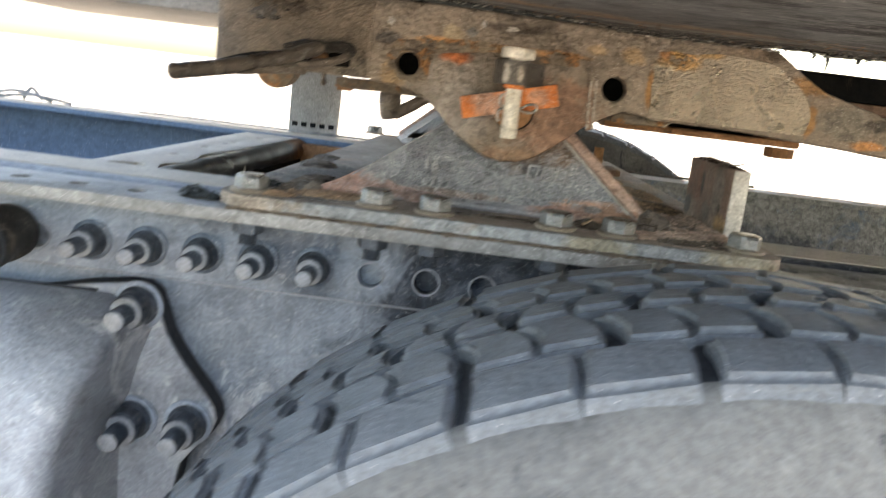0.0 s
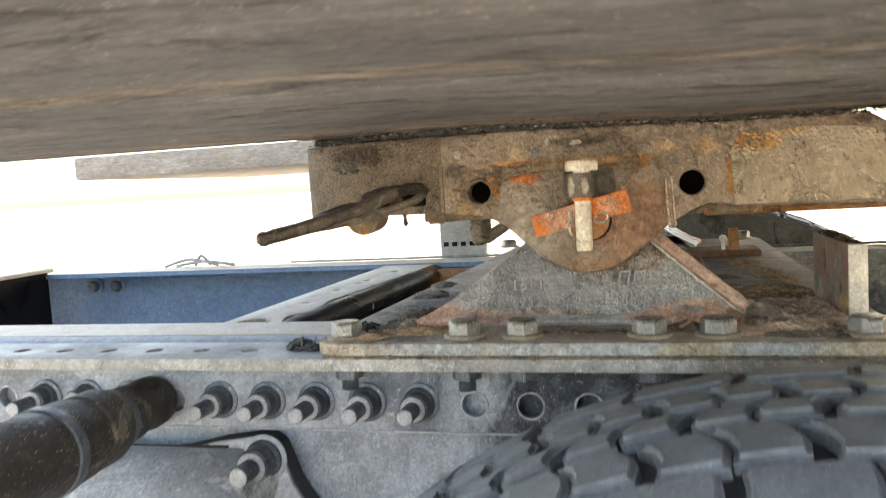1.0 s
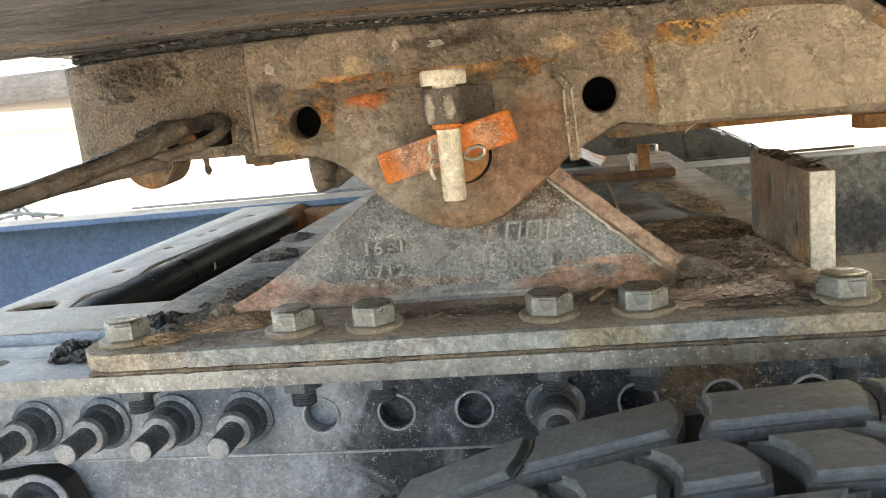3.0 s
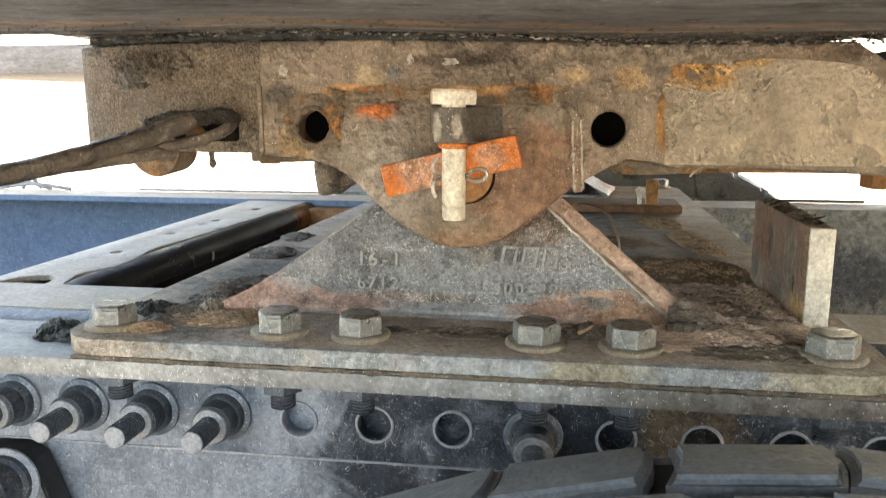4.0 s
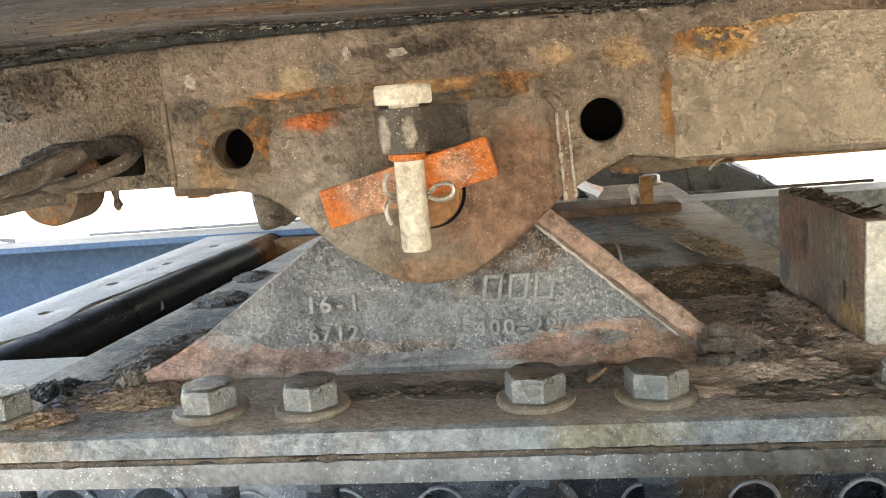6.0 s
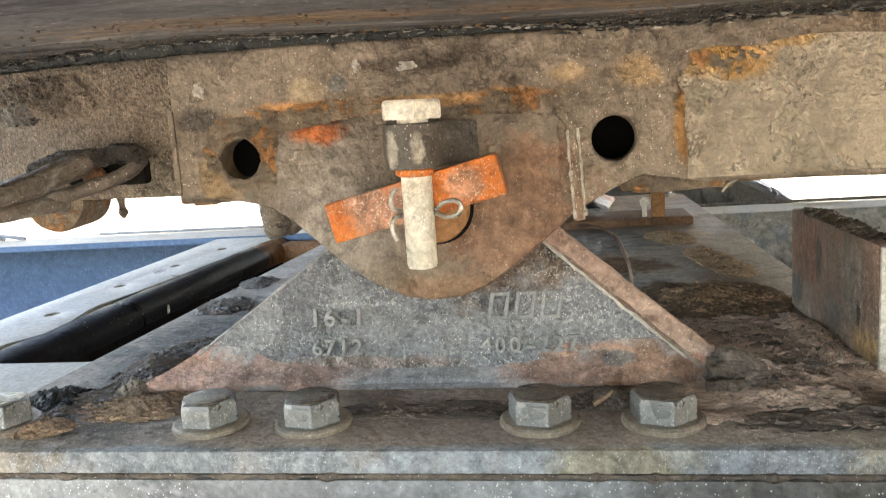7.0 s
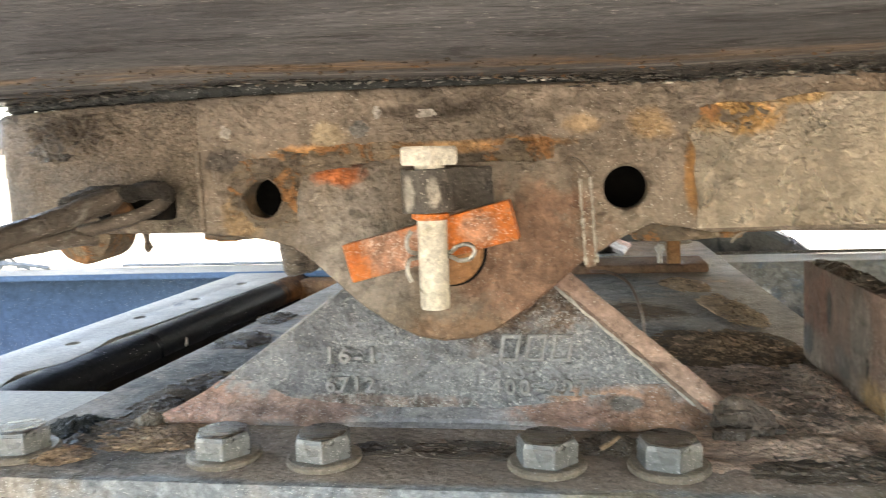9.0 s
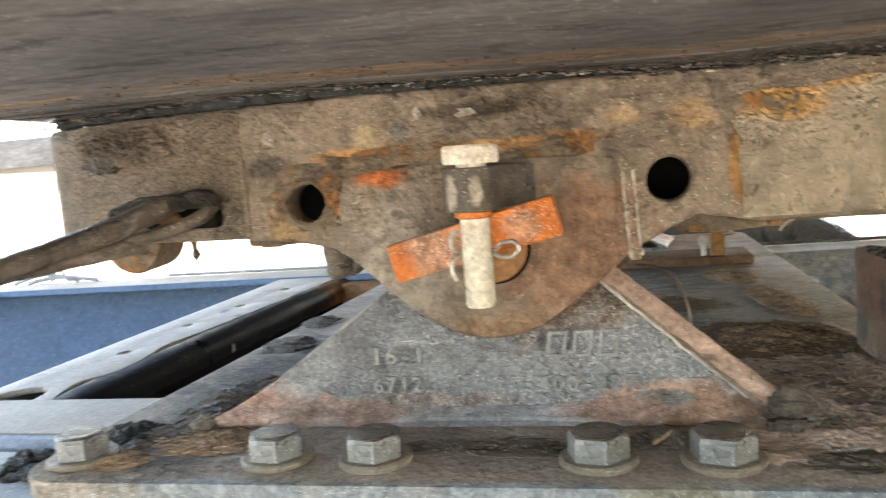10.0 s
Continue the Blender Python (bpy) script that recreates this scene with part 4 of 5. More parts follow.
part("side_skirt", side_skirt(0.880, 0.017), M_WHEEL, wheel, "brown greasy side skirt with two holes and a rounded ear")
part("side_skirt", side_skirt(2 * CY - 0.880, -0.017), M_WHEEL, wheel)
# curved front quarter of the skirt
quarter = [(-0.0795, 0.884), (-0.12, 0.8885), (-0.165, 0.898), (-0.21, 0.911), (-0.240, 0.923), (-0.252, 0.934), (-0.253, 0.95), (-0.243, 0.953), (-0.21, 0.935), (-0.16, 0.918), (-0.12, 0.908), (-0.0795, 0.9035)]
bm = plate(quarter, [], xy(1.165), (0, 0, 0.0800), 0.002, 2)
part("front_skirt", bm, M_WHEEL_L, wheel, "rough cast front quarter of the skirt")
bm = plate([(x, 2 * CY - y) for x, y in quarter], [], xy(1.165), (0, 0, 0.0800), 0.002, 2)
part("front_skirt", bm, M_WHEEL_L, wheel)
# scoured plate towards the tail
tailp = smooth_line([(0.203, 1.1605, 0), (0.2035, 1.175, 0), (0.2015, 1.19, 0), (0.2025, 1.202, 0), (0.199, 1.212, 0), (0.206, 1.220, 0), (0.214, 1.2265, 0), (0.235, 1.2255, 0), (0.262, 1.229, 0), (0.295, 1.2275, 0), (0.322, 1.2235, 0), (0.338, 1.212, 0), (0.352, 1.20, 0), (0.362, 1.18, 0), (0.358, 1.1605, 0)], 4)
tailp = [(q.x, q.y) for q in tailp]
bm = plate(tailp, [], xz(0.8782), (0, 0.004, 0), 0.0012, 2)
for v in bm.verts:
    v.co.y += min(0.0016, 0.0013 * max(0.0, min(1.0, (v.co.z - 1.200) / 0.022)) + 0.0016 * max(0.0, min(1.0, (v.co.x - 0.315) / 0.045)))
part("tail_plate", bm, M_PATCH, wheel, "tan scoured plate on the skirt")
# raised boss on the ear
boss = smooth_line([(-0.016, 1.194, 0), (-0.0195, 1.185, 0), (-0.0195, 1.165, 0), (-0.014, 1.150, 0), (0.003, 1.1335, 0), (0.015, 1.1225, 0), (0.031, 1.1115, 0), (0.047, 1.1040, 0), (0.063, 1.1010, 0), (0.080, 1.1030, 0), (0.096, 1.1090, 0), (0.112, 1.1200, 0), (0.128, 1.1335, 0), (0.1365, 1.143, 0), (0.1375, 1.160, 0), (0.1365, 1.190, 0), (0.130, 1.1985, 0), (0.06, 1.2015, 0), (0.0, 1.200, 0), (-0.016, 1.194, 0)], 4)
part("ear_boss", plate([(q.x, q.y) for q in boss[:-1]], [], xz(0.8772), (0, 0.004, 0), 0.0018, 3), M_WHEEL, wheel, "brown raised boss on the ear")
# ribs beside the ear
bm = tube(smooth_line([(0.1465, 0.8800, 1.141), (0.1455, 0.8798, 1.165), (0.1445, 0.8800, 1.188), (0.1415, 0.8802, 1.196), (0.1350, 0.8805, 1.2005)], 8), [0.0030] * 28 + [0.0027, 0.0024, 0.0020, 0.0015, 0.0010], 10, None, 0.8)
part("ear_rib", roughen(bm, 0.0004, 120), M_WHEEL, wheel, "raised rib beside the ear")
# Pale edges on both sides: dust together with painted highlights.
for xr, z0, z1, w in ((0.1426, 1.142, 1.189, 0.0009), (0.1480, 1.143, 1.190, 0.0008)):
    part("dust_line", roughen(tube(smooth_line([(xr + 0.0016, 0.8788, z0), (xr + 0.0004, 0.8785, (z0 + z1) / 2), (xr - 0.0008, 0.8788, z1)], 14), w, 8), 0.0010, 190), M_COTTER_DUST, wheel, "pale dust and painted highlight along the rib")
# top plate with its ramps
top = [(-0.248, 0.945), (-0.235, 0.930), (-0.16, 0.915), (-0.08, 0.890), (0.318, 0.884), (0.318, 2 * CY - 0.884), (-0.08, 2 * CY - 0.890), (-0.16, 2 * CY - 0.915), (-0.235, 2 * CY - 0.930), (-0.248, 2 * CY - 0.945)]
part("hole_lip", roughen(roughen(lathe([(0.0112, 0.002), (0.0114, -0.0012), (0.0128, -0.0022), (0.0150, -0.0012), (0.0158, 0.001), (0.0112, 0.002)], (HOLE_L[0], 0.8798, HOLE_L[1]), (0, 1, 0), 56), 0.0009, 130), 0.0006, 420), M_SCAB, wheel, "ragged crusty lip round the hole", 25)
part("top_plate", plate(top, [], xy(1.2255), (0, 0, 0.0145), 0.003, 2), M_BLACK, wheel, "black greased top plate")
for y0, y1 in ((0.897, 1.16), (2 * CY - 1.16, 2 * CY - 0.897)):
    b = plate([(0.30, 1.2385), (0.330, 1.231), (0.372, 1.204), (0.427, 1.189), (0.455, 1.174), (0.455, 1.166), (0.425, 1.178), (0.368, 1.193), (0.320, 1.222), (0.30, 1.226)], [], xz(y0), (0, y1 - y0, 0))
    part("ramp", b, M_PATCH, wheel)
# flaking scabs of rust and dirt on the skirt


def scab(name, cx, cz, rx, rz, height, seed, mat, label, y=0.880, n=44, hole=None, lean=0.0):
    b = bmesh.new()
    off = Vector((seed * 5.1, seed * 2.3, seed * 1.9))
    grid = {}
    for i in range(n + 1):
        for j in range(n + 1):
            u, v = 2 * i / n - 1, 2 * j / n - 1
            d = math.hypot(u, v) + 0.55 * noise.noise(Vector((u * 2.1, v * 2.1, 0)) + off) + 0.25 * noise.noise(Vector((u * 7, v * 7, 4)) + off)
            x, z = cx + u * rx, cz + v * rz
            if d > 1.0 or hole and math.hypot(x - hole[0], z - hole[1]) < hole[2] + 0.0012:
                continue
            steps = math.floor(3.0 * (noise.noise(Vector((x * 90, z * 120, 0)) + off) + 0.6)) / 3.0
            h = height * (1 - d) ** 0.4 * (0.35 + 0.6 * steps + 0.6 * noise.noise(Vector((x * 260, z * 300, 2)) + off))
            grid[i, j] = b.verts.new((x, y + lean * (x - cx) - max(0.0003, h), z))
    for i in range(n):
        for j in range(n):
            q = [(i, j), (i + 1, j), (i + 1, j + 1), (i, j + 1)]
            if all(k in grid for k in q):
                b.faces.new([grid[k] for k in q])
    got = bmesh.ops.extrude_face_region(b, geom=b.faces[:])
    for w in got["geom"]:
        if isinstance(w, bmesh.types.BMVert):
            w.co.y = y + lean * (w.co.x - cx) + 0.0008
    bmesh.ops.delete(b, geom=[w for w in b.verts if not w.link_faces], context="VERTS")
    return part(name, b, mat, wheel, label, 25)


for cx, cz, rx, rz, h, seed, mat, label, hole in (
        (-0.006, 1.204, 0.030, 0.009, 0.0022, 1, M_SCAB, "flaking orange rust scab", None), (0.020, 1.209, 0.024, 0.007, 0.0016, 2, M_SCAB, "flaking orange rust scab", None),
        (-0.038, 1.187, 0.026, 0.021, 0.0020, 3, M_SCAB, "grey scabby crust round the hole", HOLE_L), (0.108, 1.205, 0.020, 0.008, 0.0016, 4, M_SCAB, "flaking orange rust scab", None),
        (-0.066, 1.195, 0.010, 0.026, 0.0016, 6, M_WHEEL, "dark scab beside the joint", None),
        (0.060, 1.222, 0.030, 0.006, 0.0012, 7, M_WHEEL, "dark scab below the rim", None), (0.155, 1.213, 0.030, 0.007, 0.0012, 8, M_WHEEL, "brown scab below the rim", None), (0.222, 1.219, 0.018, 0.008, 0.0018, 9, M_SCAB, "flaking orange rust scab", None)):
    scab("scab", cx, cz, rx, rz, h, seed, mat, label, 0.880, 44, hole)
for cx, cz, rx, rz, seed in ((0.019, 1.222, 0.006, 0.005, 21), (0.058, 1.2285, 0.006, 0.003, 22), (0.030, 1.2305, 0.0025, 0.004, 23), (-0.062, 1.224, 0.004, 0.004, 24)):
    scab("paint_fleck", cx, cz, rx, rz, 0.0008, seed, M_CRUST, "pale flaking fleck below the rim", 0.880, 30)
scab("caked_lump", -0.172, 1.228, 0.040, 0.013, 0.006, 12, M_WHEEL_L, "brown dirt caked below the rim", 0.8995, 60, None, -0.235)
scab("caked_lump", -0.190, 1.221, 0.022, 0.009, 0.005, 13, M_LUG, "dark dirt caked below the rim", 0.9040, 60, None, -0.25)
part("joint_step", roughen(box(-0.0825, -0.0785, 0.8788, 0.8845, 1.1655, 1.214, 0.0012), 0.0006, 90), M_WHEEL, wheel)
# pin in the ear, keeper bar, lug, bolt and cotter
part("ear_pin", lathe([(0.0195, 0.055), (0.0195, -0.0035), (0.0185, -0.0050), (0.004, -0.0055)], (0.0685, 0.8775, 1.152), (0, 1, 0), 36), M_RUSTY, wheel, "rusty round bracket pin")
c, u, v = Vector((0.0625, 0.853, 1.1600)), Vector((0.9722, -0.02, 0.234)), Vector((-0.234, 0, 0.9722))
b = bmesh.new()
bmesh.ops.create_cube(b, size=1, matrix=Matrix.Translation(c) @ Matrix(((u.x, 0, v.x), (u.y, 1, v.y), (u.z, 0, v.z))).to_4x4() @ Matrix.Diagonal((0.0935, 0.013, 0.0212, 1)))
bevel(b, 0.0011, 2)
part("keeper_bar", roughen(b, 0.0002, 200), M_ORANGE, wheel, "orange painted keeper bar")
part("keeper_stem", box(0.056, 0.074, 0.858, 0.8735, 1.150, 1.170, 0.003), M_RUSTY, wheel)
# Black ring standing in for the shade in the pin's gap.
part("pin_gap", lathe([(0.0150, 0.0), (0.0202, 0.0), (0.0202, 0.004), (0.0150, 0.004), (0.0150, 0.0)], (0.0697, 0.8767, 1.1516), (0, 1, 0), 40), M_VOID, wheel, "added black ring for the shaded gap round the bracket pin")
lug = [(0.0445, 0.881), (0.0470, 0.866), (0.0492, 0.852)] + [(0.0640 + 0.0135 * math.cos(radians(a)), 0.8455 + 0.0135 * math.sin(radians(a))) for a in range(170, 381, 15)] + [(0.0800, 0.860), (0.0865, 0.869), (0.0935, 0.8765), (0.1000, 0.881)]
part("bolt_lug", roughen(plate(lug, [], xy(1.1760), (0, 0, 0.0225), 0.003, 3), 0.0006, 90), M_LUG, wheel, "dark steel lug for the keeper bolt")
kb = part("keeper_bolt", lathe([(0.0072, 0.0), (0.0078, 0.002), (0.0078, 0.075), (0.0078, 0.077)], (0.0655, 0.8435, 1.1255), (0, 0, 1), 28), M_PIN, wheel, "pale dusty keeper bolt")
b = lathe([(0.0155, 0.0), (0.0162, 0.0012), (0.0162, 0.0080), (0.0152, 0.0095), (0.003, 0.0097)], (0.0650, 0.8435, 1.2005), (0.02, 0, 1), 6)
bevel(b, 0.0008, 2, 40)
part("bolt_head", b, M_PIN, kb, "pale square-edged bolt head")
# Added ring in place of the keeper bar's top corner.
part("collar", lathe([(0.0078, 0.0), (0.0098, 0.001), (0.0098, 0.0035), (0.0078, 0.0045)], (0.0648, 0.8437, 1.1720), (0.04, 0, 1), 20), M_ORANGE, kb, "added orange collar for the keeper bar's peeking corner")
cot = smooth_line([(0.0545, 0.8385, 1.1405), (0.0525, 0.838, 1.1455), (0.0535, 0.839, 1.1515), (0.058, 0.8435, 1.1527), (0.0735, 0.8435, 1.1547), (0.079, 0.838, 1.1585), (0.0855, 0.834, 1.1600), (0.0885, 0.834, 1.1570), (0.0865, 0.834, 1.1530),
                   (0.0800, 0.837, 1.1515), (0.0735, 0.8435, 1.1530), (0.058, 0.8435, 1.1545), (0.0535, 0.839, 1.1570), (0.0530, 0.838, 1.1625), (0.0555, 0.8385, 1.1670)], 5)
part("cotter_pin", tube(cot, 0.0012, 8), M_COTTER, wheel, "bent steel cotter pin")
# pull handle of the lock
loop = smooth_line([(-0.125, 0.868, 1.1905), (-0.138, 0.862, 1.1850), (-0.155, 0.850, 1.1775), (-0.20, 0.820, 1.1625), (-0.237, 0.802, 1.1535), (-0.2420, 0.7995, 1.1523)], 6)
for k in range(1, 8):
    loop.append(loop[-1] + Vector((-0.0009, -0.00045, -0.00022)) * (1.8 if k < 4 else 1.0))
handle = part("pull_handle", roughen(tube(loop, [0.0040, 0.0052, 0.0060, 0.0066] + [0.0072] * (len(loop) - 12) + [0.0076, 0.0078, 0.0076, 0.0072, 0.0066, 0.0056, 0.0040, 0.0014], 16), 0.0008, 110), M_HANDLE, wheel, "bent greasy release handle bar")
loop = smooth_line([(-0.236, 0.806, 1.1525), (-0.20, 0.824, 1.1590), (-0.165, 0.845, 1.1645), (-0.148, 0.858, 1.1665), (-0.142, 0.866, 1.166)], 6)
part("handle_strand", roughen(tube(loop, 0.0050, 12), 0.0007, 110), M_HANDLE, handle)
eye_up = smooth_line([(-0.163, 0.868, 1.1840), (-0.145, 0.868, 1.1895), (-0.125, 0.869, 1.1915), (-0.106, 0.871, 1.1925), (-0.0985, 0.872, 1.1895), (-0.0990, 0.872, 1.1850)], 6)
part("eye_strand", roughen(roughen(tube(eye_up, [0.0044, 0.0047, 0.0050, 0.0052] + [0.0054] * (len(eye_up) - 10) + [0.0054, 0.0052, 0.0048, 0.0042, 0.0034, 0.0024], 14), 0.0018, 90), 0.0009, 420), M_EYE, handle, "gritty black upper strand of the handle's eye")
eye_low = smooth_line([(-0.163, 0.862, 1.1720), (-0.150, 0.861, 1.1700), (-0.133, 0.862, 1.1728), (-0.115, 0.866, 1.1775), (-0.103, 0.870, 1.1825), (-0.0985, 0.872, 1.1875)], 6)
part("eye_strand", roughen(tube(eye_low, 0.0042, 12), 0.0005, 160), M_HANDLE, handle, "smooth lower strand of the handle's eye")
part("eye_bush", roughen(lathe([(0.0075, 0.0), (0.0080, -0.003), (0.006, -0.005), (0.002, -0.0055)], (-0.128, 0.876, 1.1790), (0.2, 1, 0), 24), 0.0008, 160), M_RUSTY, handle, "rusty bush in the eye")
part("handle_plate", roughen(box(-0.150, -0.100, 0.879, 0.890, 1.1735, 1.1930, 0.003), 0.0012, 60), M_VOID, wheel, "greasy black handle guide")
part("release_boss", lathe([(0.020, 0.03), (0.0215, 0.0), (0.0205, -0.003), (0.012, -0.005), (0.003, -0.0055)], (-0.181, 0.912, 1.1655), (0, 1, 0), 32), M_SCAB, wheel, "round rusty boss under the skirt")
part("grease_drip", tube([(-0.128, 0.897, 1.168), (-0.1275, 0.897, 1.160), (-0.1270, 0.897, 1.156), (-0.1275, 0.897, 1.1525)], [0.003, 0.0018, 0.0032, 0.001], 8), M_OIL, wheel)
hook = tube(smooth_line([(-0.068, 1.0, 1.168), (-0.068, 1.0, 1.150), (-0.0675, 1.0, 1.136), (-0.066, 1.0, 1.126), (-0.065, 1.0, 1.1215)], 5), [0.0125] * 13 + [0.0125, 0.0122, 0.0116, 0.0108, 0.0098, 0.0085, 0.006, 0.003, 0.001], 16)
hook = tube(smooth_line([(-0.062, 1.0, 1.128), (-0.045, 1.0, 1.138), (-0.026, 1.0, 1.151)], 5), 0.0068, 12, hook)
part("lock_hook", roughen(hook, 0.0008, 80), M_OIL, wheel, "dark greasy hook below the skirt")
# lock bar below the tail
part("lock_bar", roughen(box(0.185, 0.415, 1.020, 1.075, 1.1430, 1.1508, 0.002), 0.0012, 60, 2), M_RUSTY, wheel, "rusty lock bar")
b = lathe([(0.017, 0.0), (0.017, -0.011), (0.014, -0.012)], (0.402, 1.045, 1.1413), (0, 0, 1), 6)
part("lock_bar_bolt", b, M_RUSTY, wheel)
part("lock_bracket", roughen(box(0.170, 0.232, 0.902, 0.99, 1.1515, 1.1640, 0.003), 0.0020, 70, 4), M_SCAB, wheel, "brown rusty bracket behind the ear")
# Added black sheet that gives the skirt's holes their shade.
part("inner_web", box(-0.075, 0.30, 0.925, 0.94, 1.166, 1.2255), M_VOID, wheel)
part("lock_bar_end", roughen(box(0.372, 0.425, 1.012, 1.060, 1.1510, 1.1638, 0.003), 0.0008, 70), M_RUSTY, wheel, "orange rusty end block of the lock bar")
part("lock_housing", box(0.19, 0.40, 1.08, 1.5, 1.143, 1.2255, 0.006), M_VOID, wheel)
part("release_bar", roughen(box(-0.128, -0.018, 0.972, 0.998, 1.1520, 1.1635, 0.002), 0.0014, 70, 3), M_SCAB, wheel, "flat rusty release bar")
part("orange_clip", box(-0.130, -0.113, 0.996, 1.004, 1.1480, 1.1525, 0.001), M_RUSTY, wheel, "small orange rusty clip")
slot = smooth_line([(-0.246, 0.9275, 1.1660), (-0.222, 0.9135, 1.1705), (-0.195, 0.9045, 1.1755), (-0.168, 0.8970, 1.1785), (-0.150, 0.8932, 1.1795)], 5)
part("handle_slot", tube(slot, [0.0012 + 0.0034 * math.sin(math.pi * i / (len(slot) - 1)) for i in range(len(slot))], 12, None, 0.5), M_VOID, wheel, "dark slot above the handle")
part("cross_web", box(-0.10, -0.08, 0.945, 1.7, 1.168, 1.2255, 0.003), M_BROWN, wheel)
part("cross_web", box(0.17, 0.19, 0.945, 1.7, 1.165, 1.2255, 0.003), M_BROWN, wheel)

# weld crust broken off the pedestal's rear corner, in torn layers
weld = thing("weld_crust", (0.226, 0.882, 1.046), "grey-brown lumpy torn crust at the pedestal's corner", "crust")
b = bmesh.new()
bmesh.ops.create_icosphere(b, subdivisions=5, radius=1.0)
for v in b.verts:
    x, y, z = v.co
    slope = 1.0 - 0.42 * x
    q = Vector((0.2285 + 0.0190 * x, 0.8785 + 0.0125 * y, 1.0462 + max(0.0, z) * 0.0205 * slope))
    rough = 0.0020 * noise.noise(q * 95) + 0.0020 * noise.noise(Vector((q.x * 150, q.y * 150, q.z * 520))) + 0.0013 * noise.noise(q * 620)
    v.co = q + v.co * rough if z > 0 else q
part("lump", b, M_TORN, weld, "dark brown torn lump", 25)
rnd = random.Random(61)
for k in range(11):
    x = 0.2125 + 0.0031 * k + rnd.uniform(-0.0008, 0.0008)
    y = 0.8672 + 0.0080 * (k / 10.0) ** 2 + rnd.uniform(-0.0012, 0.0012)
    lx, ly, h = rnd.uniform(0.0022, 0.0042), rnd.uniform(0.0028, 0.0046), rnd.uniform(0.0060, 0.0110) * (1.0 - 0.030 * k)
    b = box(x - lx, x + lx, y - ly, y + ly, 1.0463, 1.0463 + h)
    roughen(b, 0.0018, 160, 5)
    roughen(b, 0.0007, 520)
    part("crust_piece", b, M_TORN if k % 2 else M_OIL, weld, "", 25)
for k in range(9):
    x, y = rnd.uniform(0.214, 0.242), rnd.uniform(0.868, 0.882)
    lx, ly = rnd.uniform(0.003, 0.007), rnd.uniform(0.0015, 0.0035)
    z = 1.0520 + 0.010 * max(0.0, 1.0 - abs(x - 0.220) / 0.016) + rnd.uniform(-0.002, 0.001)
    b = box(x - lx, x + lx, y - ly, y + ly, z - 0.004, z + rnd.uniform(0.0010, 0.0022))
    roughen(b, 0.0022, 140, 4)
    part("crust_flake", b, M_OIL if k % 3 else M_TORN, weld, "", 25)

# ---- stop block and rusty parts on the base plate ----
stop = thing("stop_block", (0.31, 0.96, 1.046), "brown rusty steel stop block with scraped grey end on base plate", "stop block")
part("block", roughen(box(0.3015, 0.3185, 0.8905, 1.047, 1.0462, 1.1185, 0.0015), 0.0004, 80), M_BROWN, stop)
part("end_face", box(0.3020, 0.3185, 0.8870, 0.8900, 1.0480, 1.1180, 0.001), M_GREYEND, stop, "scraped grey end face")
bar = thing("cross_bar", (0.2, 1.5, 1.046), "rust-brown bar lying across the base plate", "bar")
part("bar", roughen(box(0.11, 0.300, 1.46, 1.54, 1.0462, 1.0575, 0.003), 0.0008, 40), M_RUST_BAR, bar)
part("tab", box(0.250, 0.266, 1.465, 1.475, 1.0570, 1.093, 0.001), M_RUSTY, bar, "orange rust tab")
b = lathe([(0.0065, 0.004), (0.0068, 0.001), (0.0060, -0.003), (0.002, -0.0035)], (0.2415, 1.470, 1.0765), (0, 1, 0), 6)
part("tab_nut", tube([(0.2415, 1.472, 1.0560), (0.2415, 1.472, 1.0765)], 0.0032, 8, b), M_GREYEND, bar, "small pale nut on a stub")
twig = thing("dry_straw", (0.2298, 0.8855, 1.1590), "thin pale straw caught under the coupling's tail", "straw")
part("stalk", tube(smooth_line([(0.2320, 0.8870, 1.1600), (0.2285, 0.8840, 1.1580), (0.2240, 0.8815, 1.1560), (0.2212, 0.8800, 1.1535), (0.2204, 0.8800, 1.1522)], 4), 0.0007, 6), M_COTTER_DUST, twig)
rod = thing("bent_rod", (0.192, 1.12, 1.046), "thin brown bent steel rod standing behind the pedestal", "rod")
part("rod", tube(smooth_line([(0.149, 1.12, 1.102), (0.165, 1.12, 1.1005), (0.180, 1.12, 1.092), (0.187, 1.12, 1.079), (0.192, 1.12, 1.063), (0.1935, 1.12, 1.0465)], 5), 0.0013, 8), M_BROWN, rod)

# ---- drive wheel tyres ----
TX, TZ, R = 0.25, 0.568, 0.500


def tyre_profile(y0, y1):
    m = (y0 + y1) / 2
    h = (y1 - y0) / 2
    right = [(0.29, h * 0.80), (0.30, h * 1.10), (0.35, h * 1.28), (0.40, h * 1.30), (0.44, h * 1.22), (0.468, h * 1.10), (0.480, h * 1.02), (0.486, h * 0.92), (0.489, h * 0.5), (0.490, 0)]
    return [(r, m - d) for r, d in right] + [(r, m + d) for r, d in reversed(right[:-1])]


def tyre(y0, y1):
    ob = thing("tyre", (TX, (y0 + y1) / 2, GROUND), "dusty black truck drive tyre with deep lug tread", "tyre", "drive tyres")
    part("carcass", lathe([(r, y) for r, y in tyre_profile(y0, y1)], (TX, 0, TZ), (0, 1, 0), 120), M_RUBBER_SHADE, ob, "dark rubber carcass", 50)
    m, h = (y0 + y1) / 2, (y1 - y0) / 2
    for sgn in (-1, 1):
        wall = [(0.29, 0.82), (0.30, 1.12), (0.35, 1.31), (0.40, 1.33), (0.425, 1.29), (0.445, 1.225), (0.462, 1.145), (0.474, 1.075), (0.4835, 1.012), (0.487, 0.96)]
